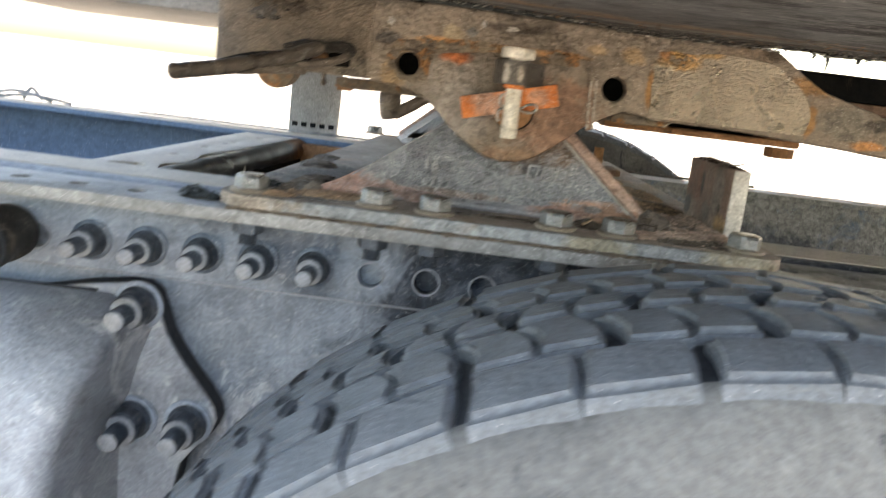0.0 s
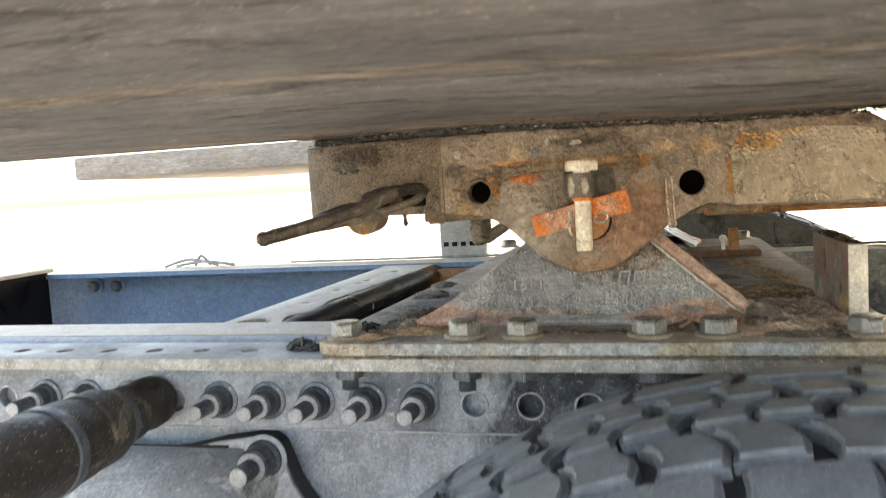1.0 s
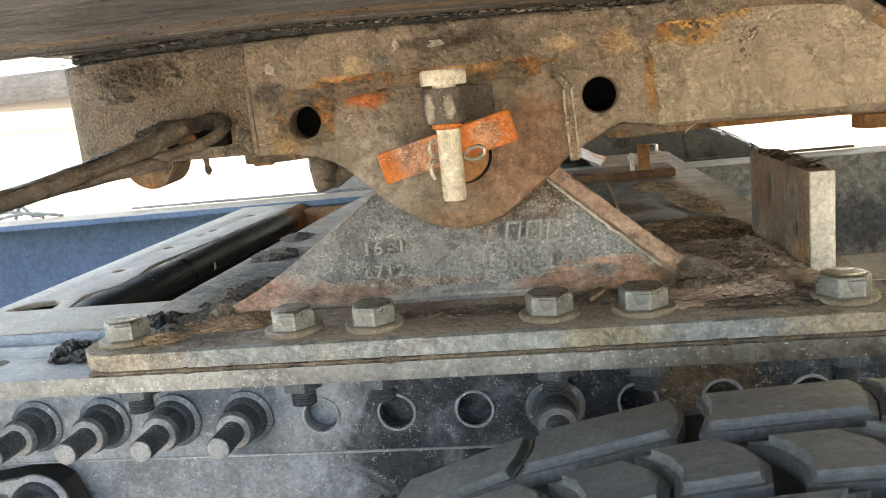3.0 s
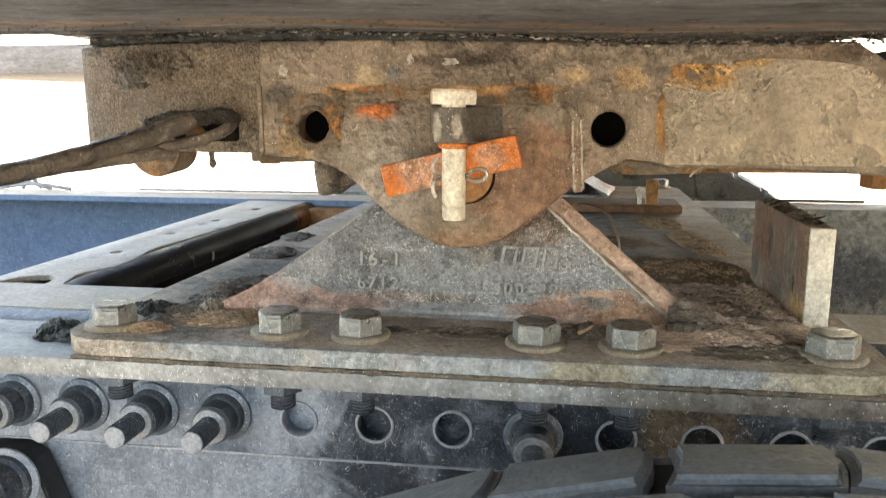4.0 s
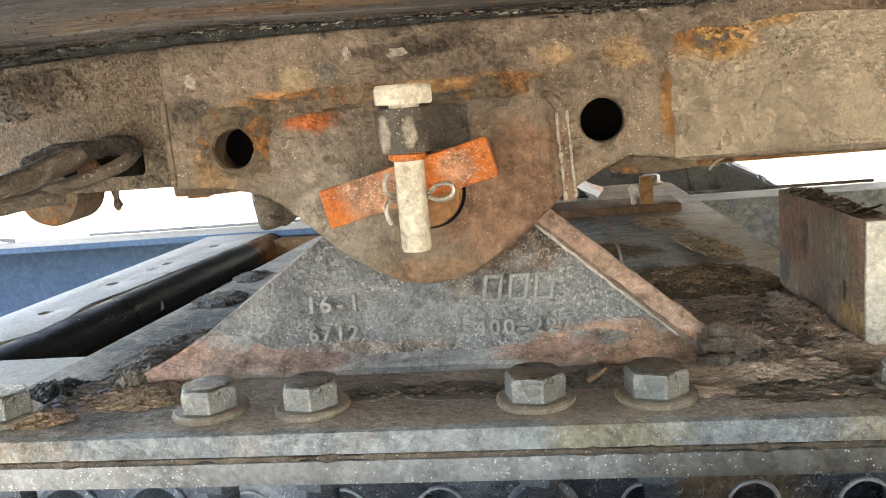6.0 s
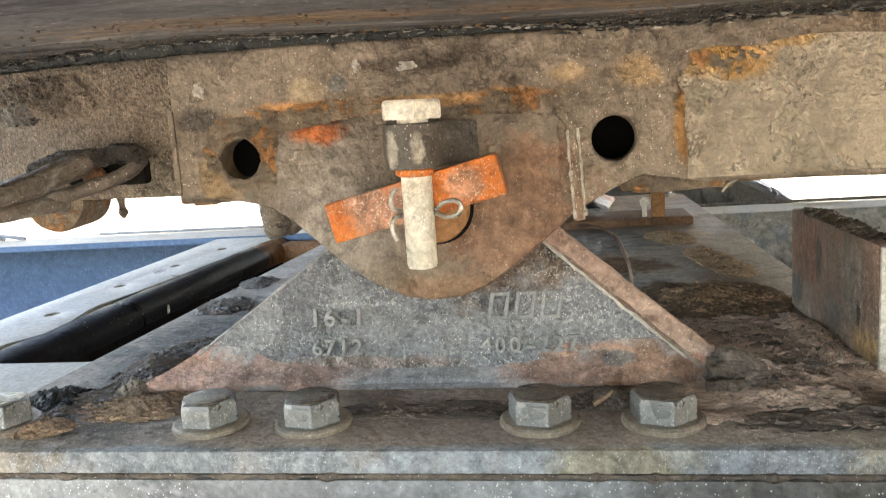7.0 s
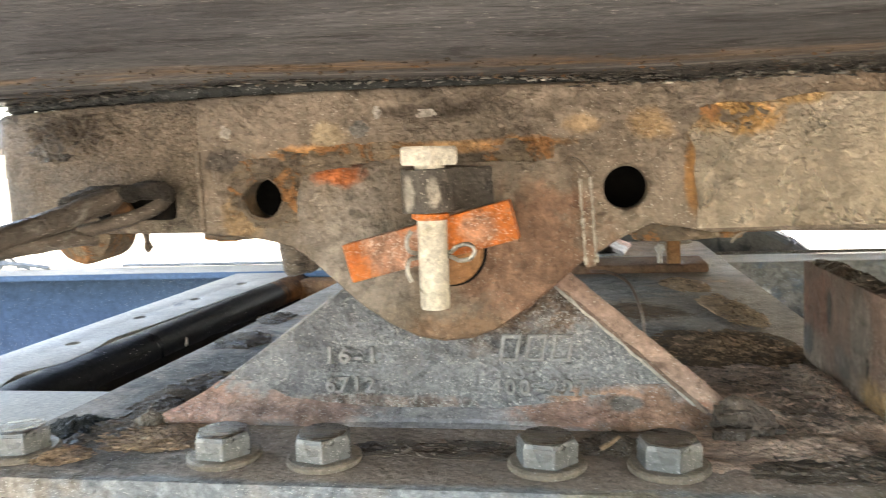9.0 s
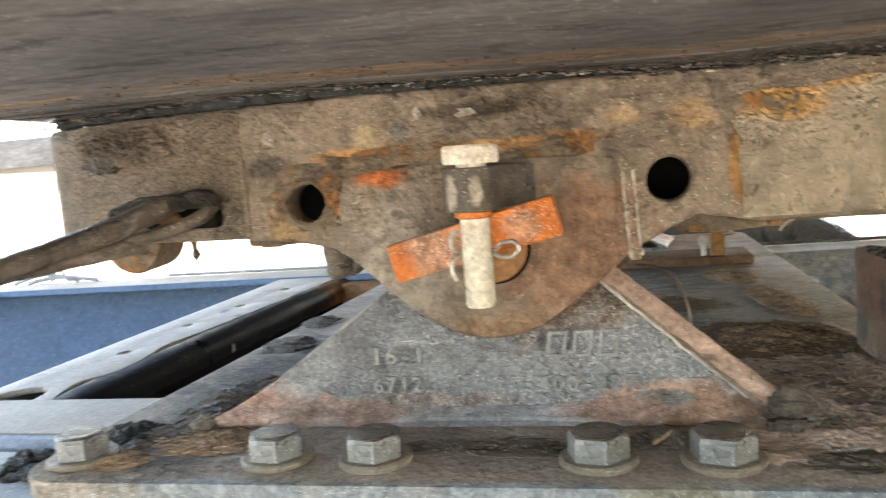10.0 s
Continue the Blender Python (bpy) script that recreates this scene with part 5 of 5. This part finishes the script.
        loop = [(r, m + sgn * h * w) for r, w in wall] + [(r - 0.004, m + sgn * (h * w - 0.006)) for r, w in reversed(wall)]
        part("sidewall", lathe(loop + loop[:1], (TX, 0, TZ), (0, 1, 0), 120), M_SIDEWALL, ob, "grey dusty sidewall", 50)
    part("rim", lathe([(0.02, y0 + 0.06), (0.20, y0 + 0.05), (0.285, y0 + 0.02), (0.29, y0 + 0.008), (0.29, y1 - 0.008), (0.02, y1 - 0.05)], (TX, 0, TZ), (0, 1, 0), 64), M_GREYEND, ob, "grey steel rim")
    return ob


YT0, YT1 = 0.432, 0.668
near_tyre = tyre(YT0, YT1)
far_tyre = copy_thing(near_tyre, Matrix.Translation((TX, 2 * CY - (YT0 + YT1) / 2, GROUND)) @ Matrix.Scale(1.045, 4))

# ---- trailer over the coupling ----


def lift(x):
    """How far the trailer's plate stands off the wheel's rim, more towards the front."""
    return 0.0088 * max(0.0, min(1.0, (0.19 - x) / 0.24))


trailer = thing("trailer", (0.6, CY, 1.25), "brown scuffed underside of a trailer resting on the fifth wheel", "trailer")
bm = bmesh.new()
nx, ny = 150, 46
grid = [[bm.verts.new((-0.80 + 3.4 * i / nx, 0.24 + 0.655 * j / ny, 1.2425)) for j in range(ny + 1)] for i in range(nx + 1)]
for i in range(nx):
    for j in range(ny):
        bm.faces.new((grid[i][j], grid[i + 1][j], grid[i + 1][j + 1], grid[i][j + 1]))
for row in grid:
    for j, w in enumerate(row):
        w.co.z += lift(w.co.x) + 0.0010 * noise.noise(Vector((w.co.x * 6, w.co.y * 28, 1))) + 0.0008
        if j == ny:
            w.co.y += 0.004 * noise.noise(Vector((w.co.x * 9, 0, 3)))
            w.co.z += 0.002
got = bmesh.ops.extrude_face_region(bm, geom=bm.faces[:])
for w in got["geom"]:
    if isinstance(w, bmesh.types.BMVert):
        w.co.z = 1.270
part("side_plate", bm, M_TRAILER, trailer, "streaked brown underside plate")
part("coupler_plate", box(-0.25, 0.36, 0.896, 1.75, 1.2525, 1.262), M_BLACK, trailer)
part("far_rail", box(-1.25, 0.36, 1.752, 2.60, 1.255, 1.310, 0.006), M_TANRAIL, trailer)
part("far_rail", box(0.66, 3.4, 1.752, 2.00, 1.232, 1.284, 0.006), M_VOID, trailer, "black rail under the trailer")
part("far_rail", box(0.70, 3.4, 1.760, 1.98, 1.2105, 1.2315, 0.006), M_RUST_BAR, trailer, "brown flange under the black rail")
part("grey_tube", tube([(0.66, 1.86, 1.198), (3.4, 1.86, 1.198)], 0.012, 16), M_GREYEND, trailer)
# Floor and body stay out of view; their extents shape sun and sky light.
part("floor", box(-0.5, 11.5, 0.10, 2.62, 1.48, 1.60), M_BLACK, trailer)
part("body", box(-0.5, 11.5, 0.10, 2.62, 1.601, 4.0), M_WHITE, trailer, "unseen closed box body that shades the coupling")

# ---- grease and caked dirt ----


def flake_layer(b, cx, cy, rx, ry, z, height, seed, count, turn, long, slim=1.0):
    """Thin torn flakes, or fibres where slim is small, lying over one another."""
    rnd = random.Random(seed)
    ca, sa = math.cos(radians(turn)), math.sin(radians(turn))
    for k in range(count):
        a, d = rnd.uniform(0, 6.283), rnd.uniform(0, 1) ** 0.6
        u, v = d * math.cos(a) * rx, d * math.sin(a) * ry
        px, py = cx + u * ca - v * sa, cy + u * sa + v * ca
        lx, ly, th = long * rnd.uniform(0.35, 1.5), long * rnd.uniform(0.10, 0.26) * slim, rnd.uniform(0.0007, 0.0018)
        spin = rnd.gauss(0 if slim == 1.0 else -0.25, 0.38)
        tx, ty = rnd.gauss(0, 0.10), rnd.gauss(0.10, 0.25)
        pz = z + 0.0008 + height * (1 - d * 0.8) * rnd.uniform(0, 1) + abs(tx) * lx * 0.5
        low, high = [], []
        m = 8
        for i in range(m):
            w = 6.283 * i / m
            r = rnd.uniform(0.55, 1.0)
            fx, fy = math.cos(w) * r * lx * 0.5, math.sin(w) * r * ly * 0.5
            fx, fy = fx * math.cos(spin) - fy * math.sin(spin), fx * math.sin(spin) + fy * math.cos(spin)
            q = pz + tx * fx + ty * fy
            low.append(b.verts.new((px + fx, py + fy, q - th * 0.5)))
            high.append(b.verts.new((px + fx * 0.9, py + fy * 0.9, q + th * rnd.uniform(0.2, 0.6))))
        for i in range(m):
            b.faces.new((low[i - 1], low[i], high[i], high[i - 1]))
        b.faces.new(high)
        b.faces.new(low[::-1])
    return b


def crust(cx, cy, rx, ry, z, height, seed, mat, label, turn=0.0, n=26, flakes=0):
    """A ragged crust lying on a plate: thick and torn in the middle, thin at its uneven rim."""
    b = bmesh.new()
    off = Vector((seed * 7.3, seed * 3.1, seed * 1.7))
    ca, sa = math.cos(radians(turn)), math.sin(radians(turn))
    grid = {}
    for i in range(n + 1):
        for j in range(n + 1):
            u, v = 2 * i / n - 1, 2 * j / n - 1
            d = math.hypot(u, v) + 0.42 * noise.noise(Vector((u * 1.9, v * 1.9, 0)) + off) + 0.16 * noise.noise(Vector((u * 9, v * 9, 4)) + off)
            if d > 1.0:
                continue
            x, y = cx + (u * rx) * ca - (v * ry) * sa, cy + (u * rx) * sa + (v * ry) * ca
            x, y = x + 0.0012 * noise.noise(Vector((x * 300, y * 300, 7))), y + 0.0012 * noise.noise(Vector((x * 300, y * 300, 9)))
            wx, wy = x + 0.006 * noise.noise(Vector((x * 60, y * 60, 5)) + off), y + 0.35 * x + 0.005 * noise.noise(Vector((x * 70, y * 70, 6)) + off)
            layers = math.floor(4.0 * (noise.noise(Vector((wx * 34, wy * 110, 0)) + off) + 0.6)) / 4.0
            scales = 1.0 - abs(noise.noise(Vector((wx * 110, wy * 330, 8)) + off)) * 2.4
            rim = (1 - d) ** 0.6
            fine = 0.55 * scales + 0.45 * noise.noise(Vector((wx * 240, wy * 800, 3)) + off)
            h = rim * (height * (0.45 + 0.30 * noise.noise(Vector((x * 30, y * 30, 1)) + off)) + min(height, 0.007) * 0.45 * layers + min(height, 0.0045) * 0.80 * fine)
            grid[i, j] = b.verts.new((x, y, z + max(0.0004, h)))
    for i in range(n):
        for j in range(n):
            q = [(i, j), (i + 1, j), (i + 1, j + 1), (i, j + 1)]
            if all(k in grid for k in q):
                b.faces.new([grid[k] for k in q])
    got = bmesh.ops.extrude_face_region(b, geom=b.faces[:])
    for w in got["geom"]:
        if isinstance(w, bmesh.types.BMVert):
            w.co.z = z + 0.0001
    loose = [w for w in b.verts if not w.link_faces]
    bmesh.ops.delete(b, geom=loose, context="VERTS")
    flake_layer(b, cx, cy, rx * 0.9, ry * 0.9, z, height * 0.7, seed, flakes, turn, *((0.009, 0.5) if seed in (1, 4, 12, 23, 24) else (0.0055, 1.0)))
    return solid("caked_dirt", b, mat, label, "dirt", "", 25)


PT = 1.046
DARK, STRAW = "dark oily dirt caked on the base plate", "straw-brown dirt caked on the base plate"
for cx, cy, rx, ry, h, seed, turn, label, n, flakes in (
        (0.262, 0.930, 0.066, 0.110, 0.0085, 1, 0, DARK, 250, 420), (0.155, 0.855, 0.020, 0.012, 0.010, 3, 0, DARK, 60, 90), (0.256, 0.858, 0.040, 0.020, 0.008, 4, -8, DARK, 150, 120),
        (-0.105, 0.858, 0.045, 0.024, 0.0040, 5, 4, STRAW, 90, 420), (0.233, 0.907, 0.024, 0.032, 0.017, 23, 20, DARK, 130, 90), (0.287, 0.950, 0.017, 0.070, 0.016, 24, 0, DARK, 120, 80), (-0.148, 0.868, 0.026, 0.020, 0.006, 6, 30, DARK, 50, 50), (-0.136, 0.930, 0.013, 0.065, 0.006, 7, -8, DARK, 60, 60),
        (-0.163, 1.10, 0.026, 0.030, 0.007, 9, 0, DARK, 90, 220), (-0.142, 0.955, 0.014, 0.050, 0.007, 16, -12, DARK, 90, 200), (-0.172, 1.20, 0.018, 0.030, 0.005, 17, 0, DARK, 60, 60), (-0.152, 0.826, 0.022, 0.014, 0.004, 18, 0, STRAW, 60, 160), (0.245, 1.060, 0.062, 0.075, 0.008, 10, 0, STRAW, 130, 700), (0.283, 1.22, 0.020, 0.085, 0.006, 14, 8, STRAW, 90, 260), (0.258, 1.37, 0.026, 0.050, 0.005, 15, 12, STRAW, 80, 160), (0.275, 0.835, 0.055, 0.020, 0.0035, 12, 0, DARK, 120, 90), (0.065, 0.848, 0.060, 0.014, 0.002, 13, 0, DARK, 50, 40)):
    crust(cx, cy, rx, ry, PT, h, seed, M_OIL if seed in (3, 6, 7, 9, 12, 13, 16, 17) else M_STRAW if seed in (5, 10, 14, 15, 18) else M_DIRT, label, turn, n, flakes)
crust(0.238, 0.880, 0.022, 0.008, PT, 0.010, 21, M_OIL, "dark flaking weld crust beside the pedestal foot", 12, 50, 30)
crust(-0.242, 0.858, 0.014, 0.022, 1.0312, 0.012, 51, M_GREASE, "black tarry grease on the mounting angle", 15, 70, 40)
crust(-0.170, 0.872, 0.020, 0.010, PT, 0.011, 52, M_GREASE, "black tarry grease behind a bolt", 20, 70, 40)
crust(-0.124, 0.885, 0.010, 0.022, PT, 0.010, 22, M_WASHER, "tan torn crust at the pedestal foot's front corner", -25, 50, 30)

crust(0.310, 0.970, 0.0085, 0.074, 1.1186, 0.0045, 41, M_OIL, "dark dirt lying on the stop block's top edge", 0, 60, 70)
stick = thing("dry_twig", (0.154, 0.843, 1.056), "short pale dry twig lying on caked dirt between bolts", "twig")
part("twig", tube([(0.149, 0.841, 1.0515), (0.154, 0.843, 1.0535), (0.1590, 0.846, 1.0565)], [0.0014, 0.0012, 0.0008], 7), M_STRAW, stick)
leaf = bmesh.new()
rows = []
for i in range(15):
    f = i / 14.0
    half = 0.0042 * math.sin(math.pi * min(1.0, 0.18 + 0.82 * f)) ** 0.7
    rows.append([leaf.verts.new((0.2985 + 0.0130 * f, 0.8960 + half * k / 3.0 - 0.006 * f, 1.1200 + 0.0012 * math.sin(4 * f) + 0.0065 * f * f + 0.0010 * abs(k) / 3.0 + 0.0005 * noise.noise(Vector((f * 9, k, 0))))) for k in range(-3, 4)])
for p, q in zip(rows, rows[1:]):
    for i in range(6):
        leaf.faces.new((p[i], p[i + 1], q[i + 1], q[i]))
bmesh.ops.solidify(leaf, geom=leaf.faces[:], thickness=0.0009)
solid("dry_leaf", leaf, M_HANDLE, "curled dry brown leaf on the stop block's corner", "leaf")

# black grease squeezed out between the trailer and the fifth wheel


def rim_y(x):
    return 0.880 + max(0.0, -0.085 - x) * 0.27


line, rad = [], []
for i in range(300):
    x = -0.235 + 0.70 * i / 299
    smooth = max(0.0, min(1.0, (0.19 - x) / 0.10)) * max(0.0, min(1.0, (x + 0.20) / 0.10))
    line.append((x, rim_y(x) + 0.0035 + 0.003 * (1 - smooth) * noise.noise(Vector((x * 40, 1, 0))), 1.2425 + lift(x) * 0.72 - 0.0006 * (1 - smooth) * noise.noise(Vector((x * 30, 5, 0)))))
    rad.append(max(0.0009, 0.0014 + 0.0008 * smooth + lift(x) * 0.26 + 0.0016 * (1 - smooth) * noise.noise(Vector((x * 130, 9, 0)))))
grease = thing("grease_bead", (0.1, 0.885, 1.24), "black grease squeezed out along the fifth wheel's rim", "grease")
part("bead", tube(line, rad, 12), M_GREASE, grease)


def rim_crust(x0, x1, deep, tall, seed, n):
    """A torn crust clinging to the trailer's underside along the rim; deep: how far it reaches out, tall: how far it hangs."""
    b, rows, m = bmesh.new(), [], 34
    for i in range(n + 1):
        x = x0 + (x1 - x0) * i / n
        ends = min(1.0, 6 * min(i, n - i) / n)
        row = []
        for j in range(m + 1):
            t = j / m
            reach = deep * (0.75 + 0.5 * noise.noise(Vector((x * 25, seed, 1))))
            y = rim_y(x) + 0.003 - t * reach
            ridge = abs(noise.noise(Vector((x * 45, y * 130, seed)))) + 0.7 * abs(noise.noise(Vector((x * 130, y * 330, seed + 3)))) + 0.5 * abs(noise.noise(Vector((x * 380, y * 700, seed + 5))))
            h = tall * ends * (1 - t) ** 1.3 * (0.25 + 1.5 * ridge) * (0.6 + 0.8 * noise.noise(Vector((x * 14, 2, seed))))
            row.append(b.verts.new((x, y, 1.2432 + lift(x) - max(0.0, h) + 0.0012 * t)))
        rows.append(row)
    for p, q in zip(rows, rows[1:]):
        for j in range(m):
            b.faces.new((p[j], q[j], q[j + 1], p[j + 1]))
    got = bmesh.ops.extrude_face_region(b, geom=b.faces[:])
    for w in got["geom"]:
        if isinstance(w, bmesh.types.BMVert):
            w.co.z = 1.2450 + lift(w.co.x)
    return b


part("rim_crust", rim_crust(0.13, 0.47, 0.050, 0.0052, 3, 420), M_RIM, grease, "torn black and white grease crust", 25)
part("rim_crust", rim_crust(-0.24, 0.16, 0.034, 0.0018, 8, 420), M_RIM, grease, "thin grey grease crust", 25)


def shards(count, x0, x1, y_out, z0, z1, seed, long, bm=None):
    """Torn slivers of dried grease, lying along the rim."""
    rnd = random.Random(seed)
    b = bm or bmesh.new()
    for k in range(count):
        x = rnd.uniform(x0, x1)
        y, z = rim_y(x) - rnd.uniform(-0.002, y_out), rnd.uniform(z0, z1) + lift(x)
        lx, w, th = long * rnd.uniform(0.3, 1.0), rnd.uniform(0.0008, 0.0028), rnd.uniform(0.0004, 0.0013)
        spin, tilt = rnd.gauss(0, 0.6), rnd.gauss(0, 0.10)
        ring = []
        for u, s in ((-0.5, 0.55), (-0.2, 1.0), (0.2, 1.0), (0.5, 0.5)):
            s *= rnd.uniform(0.6, 1.2)
            c = Vector((x + u * lx * math.cos(spin), y + u * lx * math.sin(spin) * 0.5, z + u * lx * tilt + rnd.uniform(-0.0004, 0.0004)))
            ring.append([b.verts.new(c + Vector((0, dy * w * s, dz * th * s))) for dy, dz in ((-0.5, 0), (0, 0.5), (0.5, 0), (0, -0.5))])
        for p, q in zip(ring, ring[1:]):
            for i in range(4):
                b.faces.new((p[i - 1], p[i], q[i], q[i - 1]))
        b.faces.new(ring[0]), b.faces.new(ring[-1])
    return b


torn = part("torn_grease", shards(120, -0.24, -0.11, 0.014, 1.2350, 1.2425, 5, 0.007, shards(260, 0.14, 0.47, 0.030, 1.2360, 1.2420, 3, 0.007)), M_GREASE, grease, "torn black grease slivers", 0)
dried = part("dried_grease", shards(160, -0.24, 0.16, 0.006, 1.2405, 1.2425, 6, 0.006, shards(220, 0.15, 0.47, 0.016, 1.2372, 1.2412, 4, 0.006)), M_CRUST, grease, "pale dried grease slivers", 0)
tagged(torn, "torn black grease slivers", "", "", "stuff")
tagged(dried, "pale dried grease slivers", "", "", "stuff")
flecks = part("rust_fleck", shards(420, -0.25, 0.47, 0.10, 1.2412, 1.2424, 8, 0.004), M_SCAB, grease, "rusty flakes stuck to the trailer's underside", 0)
tagged(flecks, "rusty flakes stuck to the trailer's underside", "", "", "stuff")
for x, drop, r in ((0.366, 0.017, 0.0028), (0.352, 0.006, 0.003), (0.395, 0.007, 0.0035), (0.215, 0.005, 0.002)):
    part("drip", roughen(tube([(x, rim_y(x), 1.2415), (x + 0.001, rim_y(x) - 0.0005, 1.2415 - drop * 0.5), (x, rim_y(x), 1.2415 - drop)], [r, r * 0.6, r * 0.35], 8), 0.0008, 200), M_GREASE, grease)
# lumps of dirt clinging below the rim at the front quarter
rnd = random.Random(44)
for k in range(16):
    x = rnd.uniform(-0.225, -0.125)
    z = 1.2395 - abs(rnd.gauss(0, 0.008))
    q = rim_y(x) + 0.0065
    b = bmesh.new()
    bmesh.ops.create_icosphere(b, subdivisions=3, radius=1.0, matrix=Matrix.Translation((x, q, z)) @ Matrix.Diagonal((rnd.uniform(0.004, 0.010), 0.0025, rnd.uniform(0.002, 0.0055), 1)))
    part("clinging_lump", roughen(b, 0.0022, 170), M_WHEEL_L if k % 3 else M_OIL, grease)

# grease smear on the mounting angle, beside the base plate
crust(-0.222, 0.842, 0.017, 0.011, 1.0312, 0.008, 31, M_GREASE, "black grease lump on the mounting angle")
crust(-0.166, 0.864, 0.013, 0.014, PT, 0.009, 32, M_GREASE, "black grease lump beside a bolt on base plate")

# ---- far side: post, pipes and bolts on the far rail ----
post = thing("support_post", (-0.47, 2.62, GROUND), "pale grey post with a row of dark slots, beyond the truck", "post")
part("column", box(-0.548, -0.385, 2.58, 2.70, GROUND, 1.30, 0.01), M_WHITE, post)
for i in range(5):
    part("slot", box(-0.535 + i * 0.029, -0.518 + i * 0.029, 2.5785, 2.5815, 0.985, 0.999), M_BLACK, post)
pipe = thing("air_pipe", (-0.35, 1.70, 1.034), "thin pale air pipe lying along the far frame rail", "pipe")
part("pipe", tube(smooth_line([(-0.66, 1.705, 1.0385), (-0.4, 1.70, 1.0385), (0.62, 1.70, 1.0385)], 4), 0.0026, 10), M_ANGLE, pipe)
hose = thing("cable_tie_bundle", (-0.9, 1.70, 1.034), "grey cable ends tied on the far frame rail", "cable")
for k, (x0, x1, lift) in enumerate(((-0.98, -0.84, 0.016), (-0.95, -0.80, 0.010), (-0.90, -0.86, 0.024))):
    part("cable", tube(smooth_line([(x0, 1.70, 1.0375), ((x0 + x1) / 2, 1.695, 1.037 + lift), (x1, 1.70, 1.0375)], 6), 0.0035, 8), M_ANGLE, hose)
for x in (-1.20, -1.135):
    nb = thing("frame_bolt", (x, 1.728, 0.99), "dusty blue bolt head on the far frame rail", "bolt", "far rail bolts")
    part("washer", lathe([(0.021, 0.0), (0.022, -0.004), (0.01, -0.004)], (x, 1.7285, 0.992), (0, 1, 0), 24), M_FAR, nb)
    part("head", lathe([(0.014, -0.003), (0.014, -0.016), (0.011, -0.018)], (x, 1.7285, 0.992), (0, 1, 0), 6), M_STUD, nb)

# ---- tread blocks of the tyres ----


def block_mesh(y0, y1, skew, zig, gap, shoulder, steps):
    """One lug: a chunk of the tread ring, its ends cut on the skew. shoulder: -1 or 1 where it runs down that side wall."""
    b = bmesh.new()
    half = math.pi / steps - gap / R / 2
    cuts = [0.0, 0.35, 0.65, 1.0]
    low, high = [], []
    for rad, out in ((0.480, low), (R, high)):
        for sgn in (-1, 1):
            for t in (cuts if sgn < 0 else cuts[::-1]):
                y = y0 + (y1 - y0) * t
                a = sgn * half + (skew * (t - 0.5) + zig * (1 if 0.3 < t < 0.7 else -1) * 0.5) / R
                r = rad - 0.0045 * ((y - (YT0 + YT1) / 2) / 0.1) ** 2
                if shoulder < 0 and t == 0.0 or shoulder > 0 and t == 1.0:
                    if out is low:
                        r, y = 0.440, y + shoulder * 0.0190
                    else:
                        r -= 0.002
                out.append(b.verts.new((math.sin(a) * r, y, math.cos(a) * r)))
    n = len(low)
    for i in range(n):
        b.faces.new((low[i - 1], low[i], high[i], high[i - 1]))
    h = len(cuts)
    for i in range(h - 1):
        b.faces.new((high[i], high[i + 1], high[2 * h - 2 - i], high[2 * h - 1 - i]))
    bmesh.ops.recalc_face_normals(b, faces=b.faces[:])
    rim = [e for e in b.edges if all(w in high for w in e.verts) and e.calc_face_angle(0) > 0.5]
    bmesh.ops.bevel(b, geom=rim, offset=0.0036, segments=3, affect="EDGES", clamp_overlap=True)
    return finish("tread_block", b, M_TYRE, 40)


W = YT1 - YT0
# each row: from, to, skew, zigzag, gap, phase, shoulder, blocks round, shift of every second block along and across
ROWS_T = [(0.000, 0.185, 0.005, 0.002, 0.0058, 0.0, -1, 50, 0.0020, 0.0), (0.222, 0.418, -0.010, 0.006, 0.0058, 0.30, 0, 74, 0.0022, 0.004), (0.456, 0.574, 0.009, -0.005, 0.0058, 0.68, 0, 82, 0.0018, 0.003),
          (0.614, 0.772, -0.010, 0.006, 0.0058, 0.12, 0, 82, 0.0018, 0.004), (0.812, 1.0, 0.006, 0.003, 0.0048, 0.5, 1, 44, 0.0020, 0.0)]
for target in (near_tyre, far_tyre):
    for t0, t1, skew, zig, gap, phase, side, steps, along, across in ROWS_T:
        pair = [block_mesh(YT0 + W * t0 + s * across, YT0 + W * t1 + s * across, skew, zig, gap, side, steps) for s in (0, -1)]
        for i in range(steps):
            a = 360.0 * (i + phase) / steps + math.degrees((along if i % 2 else -along) / R)
            ob = new("tread_block", pair[i % 2])
            ob.parent = target
            ob.matrix_parent_inverse = Matrix.Translation((-TX, -(YT0 + YT1) / 2, -GROUND))
            ob.matrix_basis = pose(TX, 0, TZ, 0, a, 0)
